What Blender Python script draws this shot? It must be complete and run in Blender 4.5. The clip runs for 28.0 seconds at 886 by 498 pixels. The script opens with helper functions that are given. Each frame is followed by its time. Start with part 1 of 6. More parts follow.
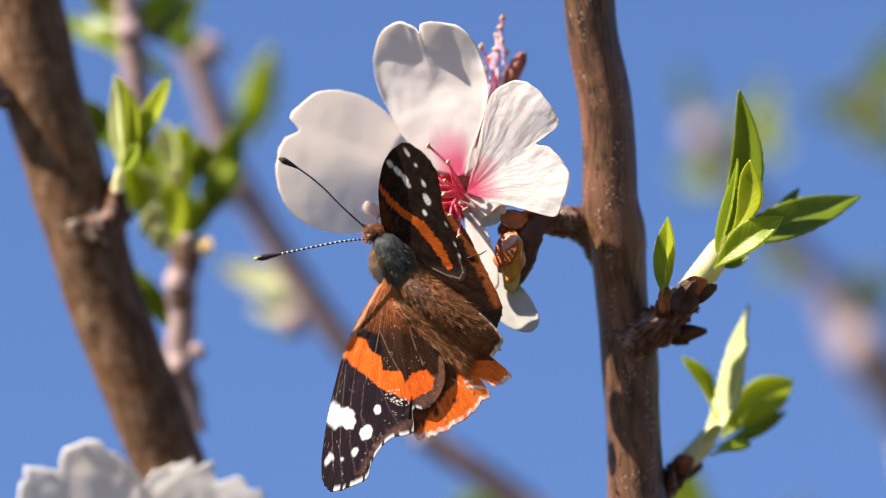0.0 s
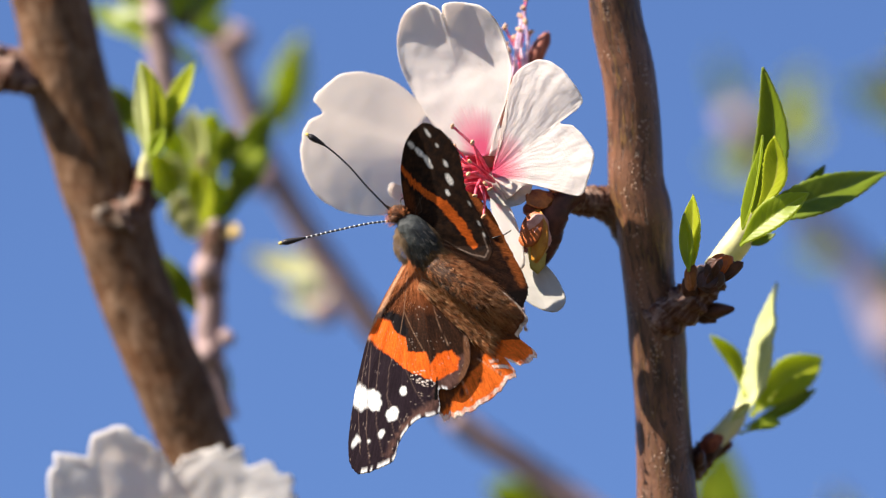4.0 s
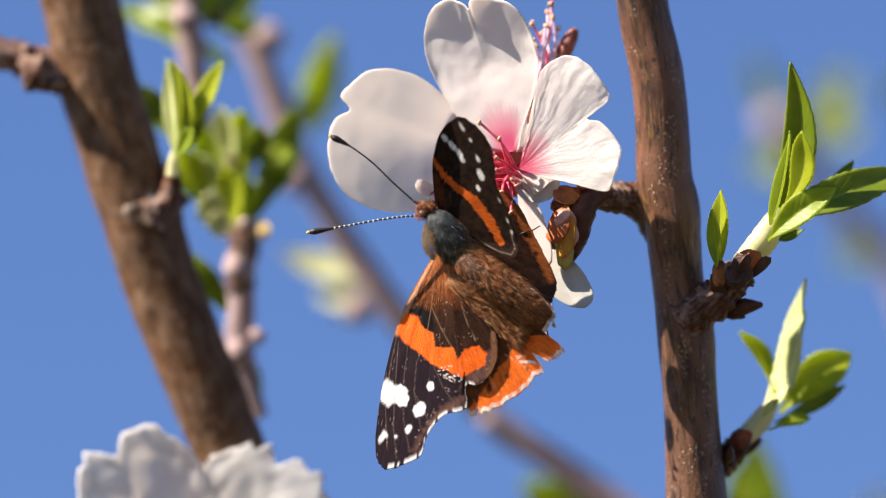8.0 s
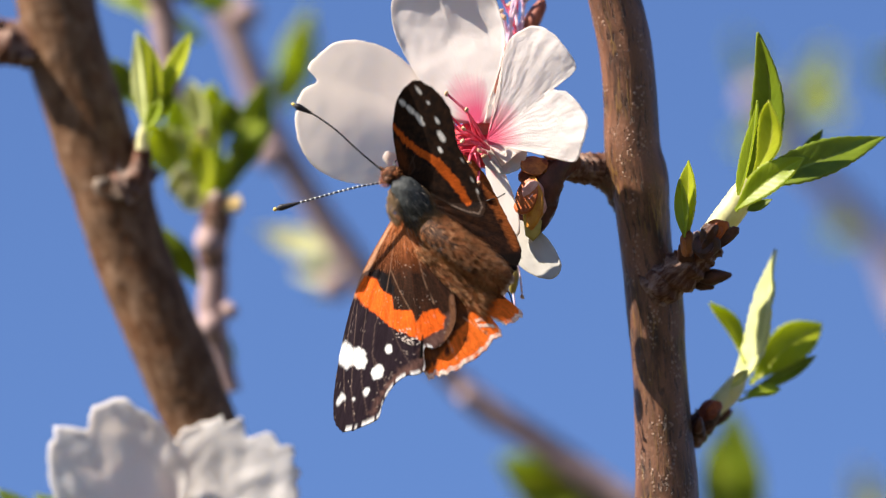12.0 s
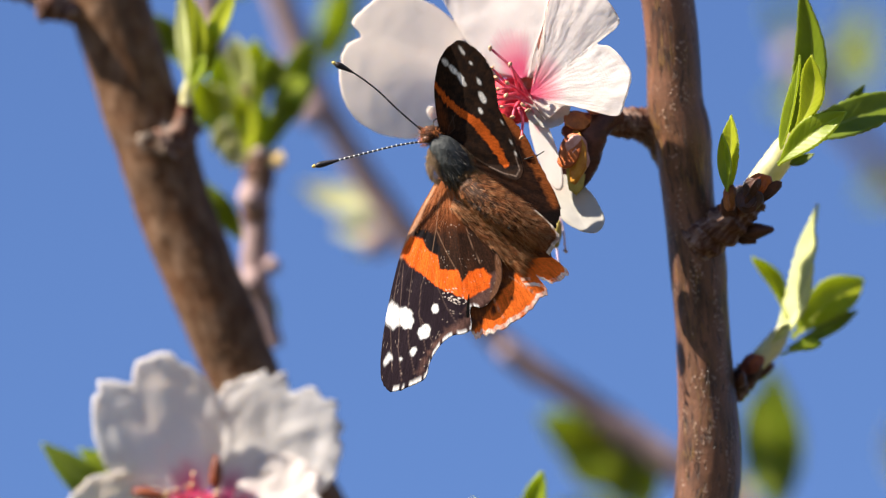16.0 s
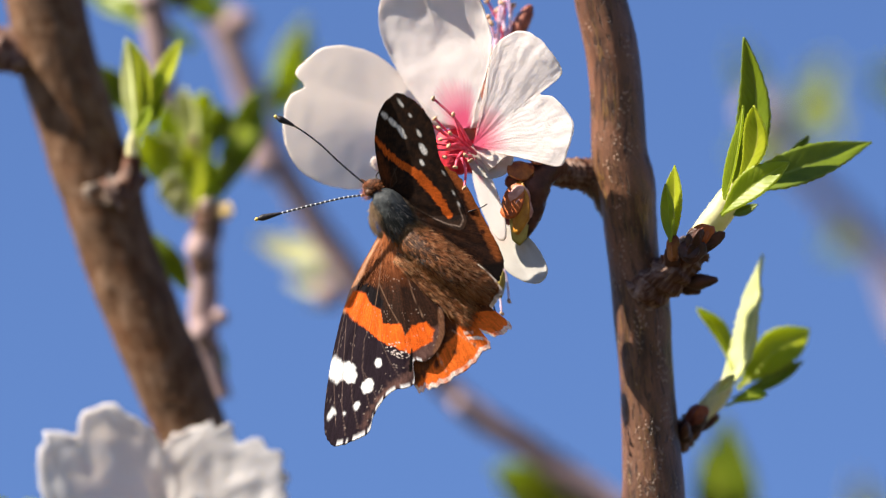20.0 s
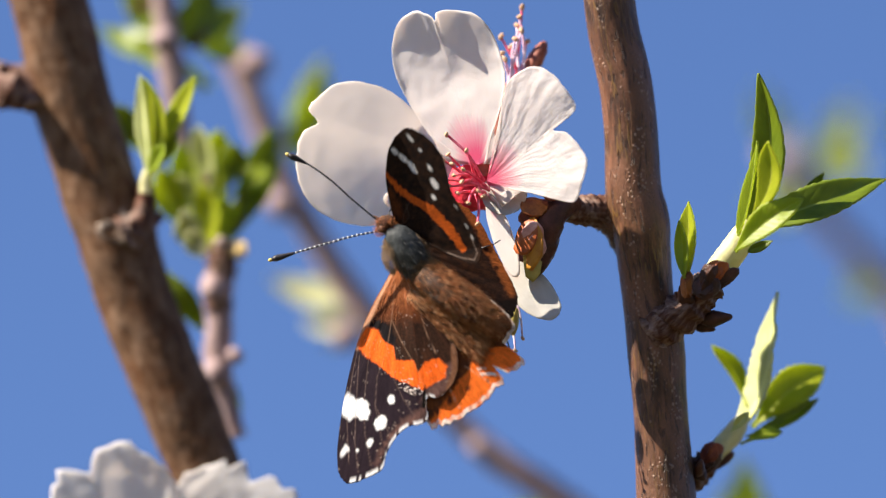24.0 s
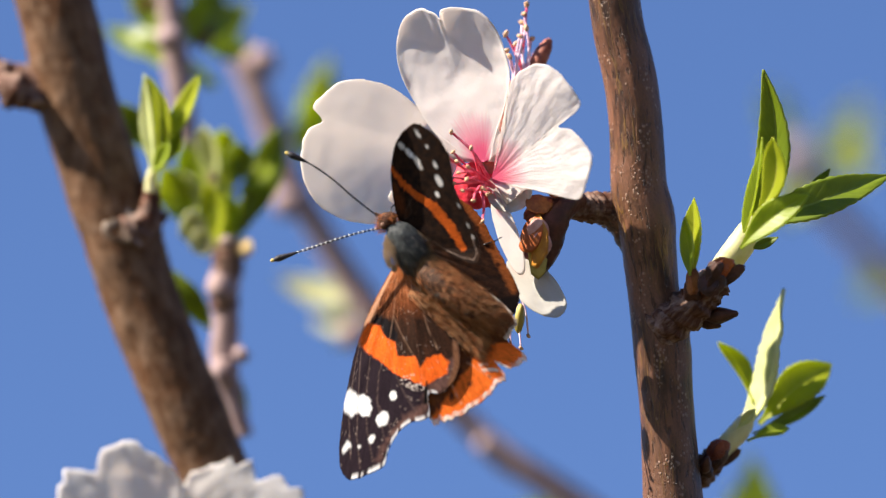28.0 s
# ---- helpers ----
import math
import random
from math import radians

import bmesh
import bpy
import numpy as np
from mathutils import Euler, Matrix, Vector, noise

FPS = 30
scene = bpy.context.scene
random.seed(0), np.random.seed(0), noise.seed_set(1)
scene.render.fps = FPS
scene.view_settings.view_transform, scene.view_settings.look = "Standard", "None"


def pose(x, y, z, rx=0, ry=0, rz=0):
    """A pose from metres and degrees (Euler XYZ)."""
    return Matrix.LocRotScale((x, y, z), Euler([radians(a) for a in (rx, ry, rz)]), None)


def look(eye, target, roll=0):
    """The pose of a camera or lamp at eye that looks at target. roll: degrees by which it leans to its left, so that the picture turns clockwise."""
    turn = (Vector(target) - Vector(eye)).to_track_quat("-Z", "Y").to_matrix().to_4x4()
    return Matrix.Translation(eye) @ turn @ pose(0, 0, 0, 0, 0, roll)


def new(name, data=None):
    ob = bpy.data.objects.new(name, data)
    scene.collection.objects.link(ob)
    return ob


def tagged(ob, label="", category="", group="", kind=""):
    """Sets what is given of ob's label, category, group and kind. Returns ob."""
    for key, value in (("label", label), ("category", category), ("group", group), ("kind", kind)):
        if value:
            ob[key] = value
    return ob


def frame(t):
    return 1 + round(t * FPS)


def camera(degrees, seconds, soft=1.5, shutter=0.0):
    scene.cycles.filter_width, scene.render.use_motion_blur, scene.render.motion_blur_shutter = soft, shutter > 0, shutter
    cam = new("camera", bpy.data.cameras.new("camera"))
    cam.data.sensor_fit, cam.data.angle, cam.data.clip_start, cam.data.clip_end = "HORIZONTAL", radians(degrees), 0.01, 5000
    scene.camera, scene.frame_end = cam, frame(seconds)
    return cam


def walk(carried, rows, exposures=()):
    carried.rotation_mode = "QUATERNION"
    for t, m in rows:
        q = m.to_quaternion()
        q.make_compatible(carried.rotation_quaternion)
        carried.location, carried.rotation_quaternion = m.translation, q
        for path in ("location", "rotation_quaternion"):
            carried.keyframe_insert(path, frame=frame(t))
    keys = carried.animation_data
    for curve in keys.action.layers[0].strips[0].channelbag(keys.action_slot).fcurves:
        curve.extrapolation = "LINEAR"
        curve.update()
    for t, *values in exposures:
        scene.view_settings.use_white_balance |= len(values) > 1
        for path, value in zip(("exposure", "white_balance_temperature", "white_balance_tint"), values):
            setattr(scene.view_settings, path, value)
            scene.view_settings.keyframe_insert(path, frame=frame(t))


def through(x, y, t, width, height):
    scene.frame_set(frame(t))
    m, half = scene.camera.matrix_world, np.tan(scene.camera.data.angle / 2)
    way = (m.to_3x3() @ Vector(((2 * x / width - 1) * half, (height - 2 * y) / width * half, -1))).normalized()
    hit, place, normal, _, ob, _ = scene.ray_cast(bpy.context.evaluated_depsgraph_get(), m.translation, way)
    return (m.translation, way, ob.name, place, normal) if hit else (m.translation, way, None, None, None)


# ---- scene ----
# A flowering fruit tree against the sky, seen through a long lens held in the hand.
# Lengths inside the things are in millimetres: x to the right, y away, z up, from the middle of the focus plane.
FOCUS = 1.15            # metres from the resting eye to the focus plane
TILT = 20.0             # the lens looks up by this many degrees
BASE = pose(0, 0, 1.2, TILT, 0, 0)

cam = camera(6.0, 28.0, 1.25, 0.0)
cam.data.dof.use_dof = True
cam.data.dof.focus_distance = FOCUS - 0.004
cam.data.dof.aperture_fstop = 6.4
cam.data.dof.aperture_blades = 7

# seconds; eye right, ahead, up in mm; pitch, yaw, roll in degrees
SWAY = [
    (0.0, -34.2, -2.4, 23.5, -0.933, -1.885, 0.92),
    (0.5, -34.5, -3.2, 21.0, -0.829, -1.906, 0.76),
    (1.0, -33.8, -3.4, 19.3, -0.770, -1.868, 0.68),
    (1.5, -31.7, -2.6, 17.5, -0.719, -1.746, 0.60),
    (2.0, -29.1, -2.0, 16.1, -0.663, -1.581, 0.57),
    (2.5, -27.8, -2.0, 14.5, -0.590, -1.502, 0.56),
    (3.0, -26.4, -1.4, 14.2, -0.609, -1.416, 0.47),
    (3.5, -24.9, -1.3, 13.8, -0.587, -1.292, 0.34),
    (5.5, -17.3, -0.4, 11.1, -0.499, -0.801, 0.03),
    (6.0, -16.0, 0.5, 8.5, -0.399, -0.701, 0.00),
    (6.5, -14.2, 1.0, 8.3, -0.372, -0.556, 0.00),
    (7.0, -13.6, 0.2, 9.3, -0.362, -0.465, 0.01),
    (7.5, -13.9, -0.5, 9.9, -0.384, -0.486, -0.00),
    (8.0, -13.4, -0.5, 9.3, -0.383, -0.492, 0.04),
    (8.5, -11.4, 0.1, 7.3, -0.287, -0.423, 0.08),
    (9.0, -11.8, 0.2, 8.1, -0.322, -0.459, 0.03),
    (9.5, -11.2, -0.5, 8.3, -0.329, -0.465, 0.01),
    (10.0, -7.5, -0.5, 6.4, -0.244, -0.351, 0.00),
    (10.5, -4.2, -0.2, 4.0, -0.182, -0.243, -0.03),
    (11.0, -0.9, 0.1, 2.1, -0.119, -0.123, -0.09),
    (11.5, 0.9, 0.7, 1.2, -0.139, -0.022, -0.14),
    (12.0, 2.2, 0.8, 2.4, -0.233, 0.068, -0.19),
    (12.5, 1.1, 0.3, 2.0, -0.266, 0.008, -0.18),
    (13.0, 2.1, 1.6, 1.1, -0.342, 0.083, -0.23),
    (13.5, 4.8, 3.9, 1.7, -0.545, 0.241, -0.31),
    (15.5, -1.6, -3.8, -5.5, -0.211, 0.113, -0.16),
    (16.0, -2.5, -3.2, -2.8, -0.284, 0.130, -0.16),
    (16.5, -1.6, -2.8, -0.9, -0.283, 0.194, -0.07),
    (17.0, 0.2, -3.1, -3.1, -0.127, 0.193, 0.01),
    (17.5, 3.6, -2.9, -2.3, -0.123, 0.283, -0.01),
    (18.0, 7.8, -2.8, -0.4, -0.121, 0.443, -0.02),
    (18.5, 10.4, -3.0, -1.7, 0.006, 0.493, -0.02),
    (19.0, 11.5, -3.3, -2.9, 0.040, 0.488, -0.09),
    (19.5, 14.4, -2.7, -3.7, 0.088, 0.593, -0.17),
    (20.0, 15.4, -2.0, -5.3, 0.182, 0.636, -0.17),
    (20.5, 16.0, -1.6, -5.6, 0.218, 0.653, -0.17),
    (22.5, 20.4, 1.6, -14.8, 0.642, 0.926, -0.20),
    (23.0, 21.0, 0.8, -14.8, 0.729, 0.960, -0.22),
    (23.5, 20.6, -0.0, -14.6, 0.798, 0.965, -0.22),
    (24.0, 22.7, 1.9, -14.6, 0.895, 1.092, -0.13),
    (24.5, 23.7, 7.1, -15.3, 0.932, 1.120, -0.19),
    (25.0, 24.6, 10.2, -17.4, 1.028, 1.166, -0.23),
    (25.5, 25.9, 5.5, -19.6, 1.111, 1.255, -0.27),
    (26.0, 26.7, 0.3, -21.6, 1.202, 1.330, -0.26),
    (26.5, 27.3, 3.2, -20.6, 1.194, 1.362, -0.27),
    (27.0, 27.3, 4.7, -19.0, 1.146, 1.370, -0.27),
    (27.5, 27.2, 4.6, -17.5, 1.061, 1.349, -0.31),
    (28.0, 26.3, 3.5, -15.3, 0.916, 1.309, -0.34),
]
walk(cam, [(t, BASE @ pose(a / 1000, f / 1000, u / 1000, 90 + pitch, 0, yaw) @ pose(0, 0, 0, 0, 0, roll))
           for t, a, f, u, pitch, yaw, roll in SWAY], [(0.0, 1.62, 6500.0, 10.0), (28.0, 1.62, 6500.0, 10.0)])

# ---- light ----
SUN_WAY = (BASE.to_3x3() @ Vector((-0.70, -0.06, 0.71))).normalized()
sun = new("sun", bpy.data.lights.new("sun", "SUN"))
sun.data.energy, sun.data.angle, sun.data.color = 5.0, radians(0.5), (1.0, 0.90, 0.765)
sun.matrix_world = look(SUN_WAY * 20, (0, 0, 0))
world = bpy.data.worlds.new("sky")
scene.world = world
world.use_nodes = True
wn = world.node_tree
wn.nodes.clear()
sky = wn.nodes.new("ShaderNodeTexSky")
sky.sky_type, sky.sun_disc = "NISHITA", False
sky.sun_elevation = math.asin(SUN_WAY.z)
sky.sun_rotation = math.atan2(SUN_WAY.x, SUN_WAY.y)
sky.altitude, sky.air_density, sky.dust_density, sky.ozone_density = 1200, 1.0, 0.0, 5.0
back = wn.nodes.new("ShaderNodeBackground")
back.inputs["Strength"].default_value = 0.0515
out = wn.nodes.new("ShaderNodeOutputWorld")
clear = wn.nodes.new("ShaderNodeMix")
clear.data_type, clear.blend_type = "RGBA", "MULTIPLY"
clear.inputs[0].default_value = 1.0
clear.inputs[7].default_value = (0.81, 0.835, 1.005, 1)
wn.links.new(sky.outputs[0], clear.inputs[6])
wn.links.new(clear.outputs[2], back.inputs[0])
wn.links.new(back.outputs[0], out.inputs[0])


# ---- materials ----
class Nodes:
    """Short calls for building node materials."""

    def __init__(self, name):
        self.mat = bpy.data.materials.new(name)
        self.mat.use_nodes = True
        self.tree = self.mat.node_tree
        self.tree.nodes.clear()
        self.out = self.tree.nodes.new("ShaderNodeOutputMaterial")

    def add(self, kind, **sockets):
        node = self.tree.nodes.new(kind)
        for key, value in sockets.items():
            self.put(node.inputs[key.replace("_", " ")], value)
        return node

    def put(self, socket, value):
        if isinstance(value, bpy.types.NodeSocket):
            self.tree.links.new(value, socket)
        else:
            socket.default_value = value

    def attribute(self, name):
        node = self.add("ShaderNodeAttribute")
        node.attribute_name = name
        return node

    def spread(self, vector, scale):
        node = self.add("ShaderNodeVectorMath", Vector=vector)
        node.operation = "MULTIPLY"
        node.inputs[1].default_value = scale
        return node.outputs[0]

    def noise(self, vector, scale, detail=4.0, rough=0.6):
        return self.add("ShaderNodeTexNoise", Vector=vector, Scale=scale, Detail=detail, Roughness=rough).outputs["Fac"]

    def ramp(self, fac, *stops):
        node = self.add("ShaderNodeValToRGB", Fac=fac)
        ramp = node.color_ramp
        while len(ramp.elements) < len(stops):
            ramp.elements.new(0.5)
        for element, (at, colour) in zip(ramp.elements, stops):
            element.position = at
            element.color = (*colour, 1) if len(colour) == 3 else colour
        return node.outputs["Color"]

    def mix(self, fac, a, b, kind="MIX"):
        node = self.tree.nodes.new("ShaderNodeMix")
        node.data_type, node.blend_type = "RGBA", kind
        self.put(node.inputs[0], fac)
        for socket, value in ((node.inputs[6], a), (node.inputs[7], b)):
            self.put(socket, (*value, 1) if isinstance(value, tuple) and len(value) == 3 else value)
        return node.outputs[2]

    def maths(self, op, a, b=0.0):
        node = self.tree.nodes.new("ShaderNodeMath")
        node.operation = op
        self.put(node.inputs[0], a)
        self.put(node.inputs[1], b)
        return node.outputs[0]

    def bump(self, height, distance, strength=1.0):
        return self.add("ShaderNodeBump", Height=height, Distance=distance, Strength=strength).outputs[0]

    def done(self, colour, rough=0.5, normal=None, through=0.0, through_colour=None, sheen=0.0, specular=0.5):
        shader = self.add("ShaderNodeBsdfPrincipled")
        self.put(shader.inputs["Base Color"], (*colour, 1) if isinstance(colour, tuple) else colour)
        self.put(shader.inputs["Roughness"], rough)
        self.put(shader.inputs["Specular IOR Level"], specular)
        if sheen:
            self.put(shader.inputs["Sheen Weight"], sheen)
        if normal is not None:
            self.put(shader.inputs["Normal"], normal)
        result = shader.outputs[0]
        if through:
            glow = self.add("ShaderNodeBsdfTranslucent")
            tint = through_colour if through_colour is not None else colour
            self.put(glow.inputs["Color"], (*tint, 1) if isinstance(tint, tuple) else tint)
            if normal is not None:
                self.put(glow.inputs["Normal"], normal)
            both = self.add("ShaderNodeMixShader", Fac=through)
            self.tree.links.new(result, both.inputs[1])
            self.tree.links.new(glow.outputs[0], both.inputs[2])
            result = both.outputs[0]
        self.tree.links.new(result, self.out.inputs["Surface"])
        return self.mat


def place_of(n):
    return n.add("ShaderNodeTexCoord").outputs["Object"]


def bark(name, dark, mid, light, streak=1.0, flakes=0.5, rust=0.8, relief=0.00016):
    """Young bark in the limb's own coordinates: lengthwise streaks, pale flakes, dark cracks and lenticels, rusty patches."""
    n = Nodes(name)
    tube_at = n.attribute("tube").outputs["Vector"]
    warp = n.add("ShaderNodeTexNoise", Vector=n.spread(tube_at, (0.8, 0.8, 0.35)), Scale=1.0, Detail=2.0).outputs["Color"]
    shift = n.add("ShaderNodeVectorMath", Vector=warp)
    shift.operation = "MULTIPLY_ADD"
    shift.inputs[1].default_value = (0.22, 0.22, 0.5)
    n.tree.links.new(tube_at, shift.inputs[2])
    at = shift.outputs[0]
    streaks = n.noise(n.spread(at, (3.2, 3.2, 0.16)), 1.5, 6.0, 0.62)
    fine = n.noise(n.spread(at, (7.0, 7.0, 0.6)), 1.6, 6.0, 0.7)
    patches = n.noise(n.spread(at, (0.9, 0.9, 0.13)), 1.2, 3.0, 0.55)
    flake = n.noise(n.spread(at, (1.7, 1.7, 0.30)), 1.2, 6.0, 0.62)
    dots = n.add("ShaderNodeTexVoronoi", Vector=n.spread(at, (2.4, 2.4, 1.4)), Scale=1.0).outputs["Distance"]
    col = n.ramp(streaks, (0.27, dark), (0.48, mid), (0.78, tuple(0.5 * (a + b) for a, b in zip(mid, light))))
    col = n.mix(n.ramp(patches, (0.48, (0, 0, 0)), (0.66, (rust, rust, rust))), col, tuple(c * k for c, k in zip(mid, (1.55, 1.0, 0.55))))
    col = n.mix(n.ramp(flake, (0.47, (0, 0, 0)), (0.66, (flakes, flakes, flakes))), col, light)
    col = n.mix(n.ramp(fine, (0.34, (0.5, 0.5, 0.5)), (0.45, (0, 0, 0))), col, tuple(c * 0.55 for c in dark))
    col = n.mix(n.ramp(dots, (0.08, (0.3, 0.3, 0.3)), (0.16, (0, 0, 0))), col, tuple(c * 0.7 for c in dark))
    lines = n.noise(n.spread(at, (1.9, 1.9, 0.07)), 1.3, 3.0, 0.5)
    ridge = n.maths("ABSOLUTE", n.maths("SUBTRACT", n.maths("FRACT", n.maths("MULTIPLY", lines, 7.0)), 0.5))
    col = n.mix(n.ramp(ridge, (0.03, (rust * 0.7, rust * 0.7, rust * 0.7)), (0.10, (0, 0, 0))), col, tuple(c * k for c, k in zip(mid, (2.1, 1.9, 1.2))))
    ribs = n.noise(n.spread(at, (3.2, 3.2, 0.16)), 1.5, 2.0, 0.5)
    plates = n.noise(n.spread(at, (1.7, 1.7, 0.30)), 1.2, 2.5, 0.5)
    height = n.maths("ADD", n.maths("MULTIPLY", ribs, 0.8 * streak), n.maths("MULTIPLY", plates, 1.1))
    return n.done(col, n.ramp(flake, (0.35, (0.6, 0.6, 0.6)), (0.7, (0.8, 0.8, 0.8))), n.bump(height, relief, 1.0), specular=0.10)


def smooth_bark(name, dark, mid, rosy, ochre, pale):
    """Smooth young bark: rosy skin over brown, ochre lengthwise veins, hair cracks and crusts of pale flecks."""
    n = Nodes(name)
    tube_at = n.attribute("tube").outputs["Vector"]
    warp = n.add("ShaderNodeTexNoise", Vector=n.spread(tube_at, (1.6, 1.6, 0.30)), Scale=1.0, Detail=3.0).outputs["Color"]
    shift = n.add("ShaderNodeVectorMath", Vector=warp)
    shift.operation = "MULTIPLY_ADD"
    shift.inputs[1].default_value = (0.16, 0.16, 0.6)
    n.tree.links.new(tube_at, shift.inputs[2])
    at = shift.outputs[0]
    broad = n.noise(n.spread(at, (0.8, 0.8, 0.10)), 1.1, 3.0, 0.55)
    soft = n.noise(n.spread(at, (2.6, 2.6, 0.12)), 1.3, 5.0, 0.6)
    fine = n.noise(n.spread(at, (11.0, 11.0, 2.2)), 1.2, 5.0, 0.7)
    crack = n.noise(n.spread(at, (5.2, 5.2, 0.24)), 1.5, 5.0, 0.6)
    crust = n.noise(n.spread(at, (1.5, 1.5, 0.16)), 1.4, 3.0, 0.6)
    lines = n.noise(n.spread(at, (1.7, 1.7, 0.035)), 1.5, 2.0, 0.5)
    ridge = n.maths("ABSOLUTE", n.maths("SUBTRACT", n.maths("FRACT", n.maths("MULTIPLY", lines, 6.0)), 0.5))
    fleck = n.add("ShaderNodeTexVoronoi", Vector=n.spread(at, (7.5, 7.5, 1.6)), Scale=1.0).outputs["Distance"]
    flecks = n.mix(n.ramp(crust, (0.52, (0, 0, 0)), (0.60, (1, 1, 1))), (0, 0, 0), n.ramp(fleck, (0.22, (1, 1, 1)), (0.42, (0, 0, 0))))
    cracks = n.ramp(crack, (0.36, (1, 1, 1)), (0.43, (0, 0, 0)))
    veins = n.mix(n.ramp(broad, (0.42, (0, 0, 0)), (0.60, (0.8, 0.8, 0.8))), (0, 0, 0), n.ramp(ridge, (0.03, (1, 1, 1)), (0.13, (0, 0, 0))))
    col = n.ramp(soft, (0.30, dark), (0.50, mid), (0.72, rosy))
    col = n.mix(n.ramp(broad, (0.42, (0.65, 0.65, 0.65)), (0.60, (0, 0, 0))), col, rosy)
    col = n.mix(veins, col, ochre)
    col = n.mix(n.maths("MULTIPLY", cracks, 0.6), col, tuple(c * 0.45 for c in dark))
    col = n.mix(n.maths("MULTIPLY", flecks, 0.32), col, pale)
    col = n.mix(0.55, col, n.ramp(fine, (0.30, (0.5, 0.48, 0.46)), (0.70, (1.4, 1.4, 1.4))), "MULTIPLY")
    skin = n.noise(n.spread(at, (5.0, 5.0, 0.9)), 1.2, 1.5, 0.5)
    height = n.maths("ADD", n.maths("MULTIPLY", flecks, 0.6), n.maths("MULTIPLY", skin, 0.5))
    height = n.maths("ADD", height, n.maths("SUBTRACT", n.maths("MULTIPLY", veins, 0.35), n.maths("MULTIPLY", cracks, 0.9)))
    return n.done(col, n.ramp(fine, (0.3, (0.42, 0.42, 0.42)), (0.7, (0.62, 0.62, 0.62))), n.bump(height, 0.00011, 1.0), specular=0.45)


def leafy(name, dark, light, rib, through=0.42):
    """A young leaf: pale midrib and side veins, mottled green, light shining through."""
    n = Nodes(name)
    blade = n.attribute("blade").outputs["Vector"]
    parts_of = n.add("ShaderNodeSeparateXYZ", Vector=blade)
    across, along = parts_of.outputs[0], parts_of.outputs[1]
    side = n.maths("ABSOLUTE", across)
    mottle = n.noise(place_of(n), 420.0, 5.0, 0.6)
    broad = n.noise(place_of(n), 90.0, 2.0, 0.5)
    slant = n.maths("SUBTRACT", n.maths("MULTIPLY", along, 11.0), n.maths("MULTIPLY", side, 2.2))
    veins = n.maths("ABSOLUTE", n.maths("SUBTRACT", n.maths("FRACT", n.maths("ADD", slant, n.maths("MULTIPLY", broad, 2.2))), 0.5))
    col = n.mix(n.ramp(mottle, (0.35, (0, 0, 0)), (0.7, (1, 1, 1))), dark, light)
    col = n.mix(n.ramp(broad, (0.35, (0, 0, 0)), (0.75, (0.7, 0.7, 0.7))), col, light)
    col = n.mix(n.ramp(veins, (0.0, (0.07, 0.07, 0.07)), (0.16, (0, 0, 0))), col, rib)
    col = n.mix(n.ramp(side, (0.02, (0.6, 0.6, 0.6)), (0.09, (0, 0, 0))), col, rib)
    col = n.mix(n.ramp(side, (0.95, (0, 0, 0)), (1.0, (0.3, 0.3, 0.3))), col, rib)
    height = n.maths("ADD", n.maths("MULTIPLY", n.ramp(veins, (0.0, (0, 0, 0)), (0.3, (1, 1, 1))), 0.35), mottle)
    bright = n.mix(1.0, col, (1.0, 1.0, 0.45), "MULTIPLY")
    return n.done(col, 0.42, n.bump(height, 0.0001, 0.5), through, n.mix(0.45, bright, (0.74, 0.82, 0.07)), specular=0.45)


def petal_skin(name, white, pink, reach, through=0.38, relief=0.5, ribbed=0.35):
    """A petal: white, veined, flushed with pink towards its claw."""
    n = Nodes(name)
    blade = n.attribute("blade").outputs["Vector"]
    parts_of = n.add("ShaderNodeSeparateXYZ", Vector=blade)
    across, along = parts_of.outputs[0], parts_of.outputs[1]
    rays = n.noise(n.spread(blade, (20.0, 2.2, 1.0)), 1.0, 4.0, 0.6)
    soft = n.noise(place_of(n), 160.0, 4.0, 0.55)
    flush = n.maths("ADD", along, n.maths("MULTIPLY", n.maths("SUBTRACT", rays, 0.5), 0.16))
    col = n.mix(n.ramp(flush, (reach * 0.25, (1, 1, 1)), (reach, (0, 0, 0))), white, pink)
    col = n.mix(n.ramp(soft, (0.45, (0, 0, 0)), (0.75, (0.22, 0.22, 0.22))), col, tuple(c * 0.92 for c in white))
    fine = n.noise(n.spread(blade, (16.0, 14.0, 1.0)), 1.4, 2.0, 0.55)
    wrinkle = n.maths("MULTIPLY", n.noise(n.spread(blade, (7.0, 46.0, 1.0)), 1.0, 3.0, 0.6), n.ramp(soft, (0.40, (0, 0, 0)), (0.62, (1, 1, 1))))
    height = n.maths("ADD", n.maths("MULTIPLY", rays, ribbed), n.maths("ADD", soft, n.maths("ADD", n.maths("MULTIPLY", fine, 0.5), n.maths("MULTIPLY", wrinkle, 0.7))))
    return n.done(col, 0.55, n.bump(height, 0.00016, relief), through, n.mix(1.0, col, (1.0, 0.96, 0.91), "MULTIPLY"), specular=0.3)


def plain(name, colour, other, rough=0.5, scale=700.0, bump=0.0002, through=0.0):
    n = Nodes(name)
    fac = n.noise(place_of(n), scale, 5.0, 0.65)
    col = n.mix(n.ramp(fac, (0.35, (0, 0, 0)), (0.68, (1, 1, 1))), colour, other)
    return n.done(col, rough, n.bump(fac, bump, 0.8), through, specular=0.25)


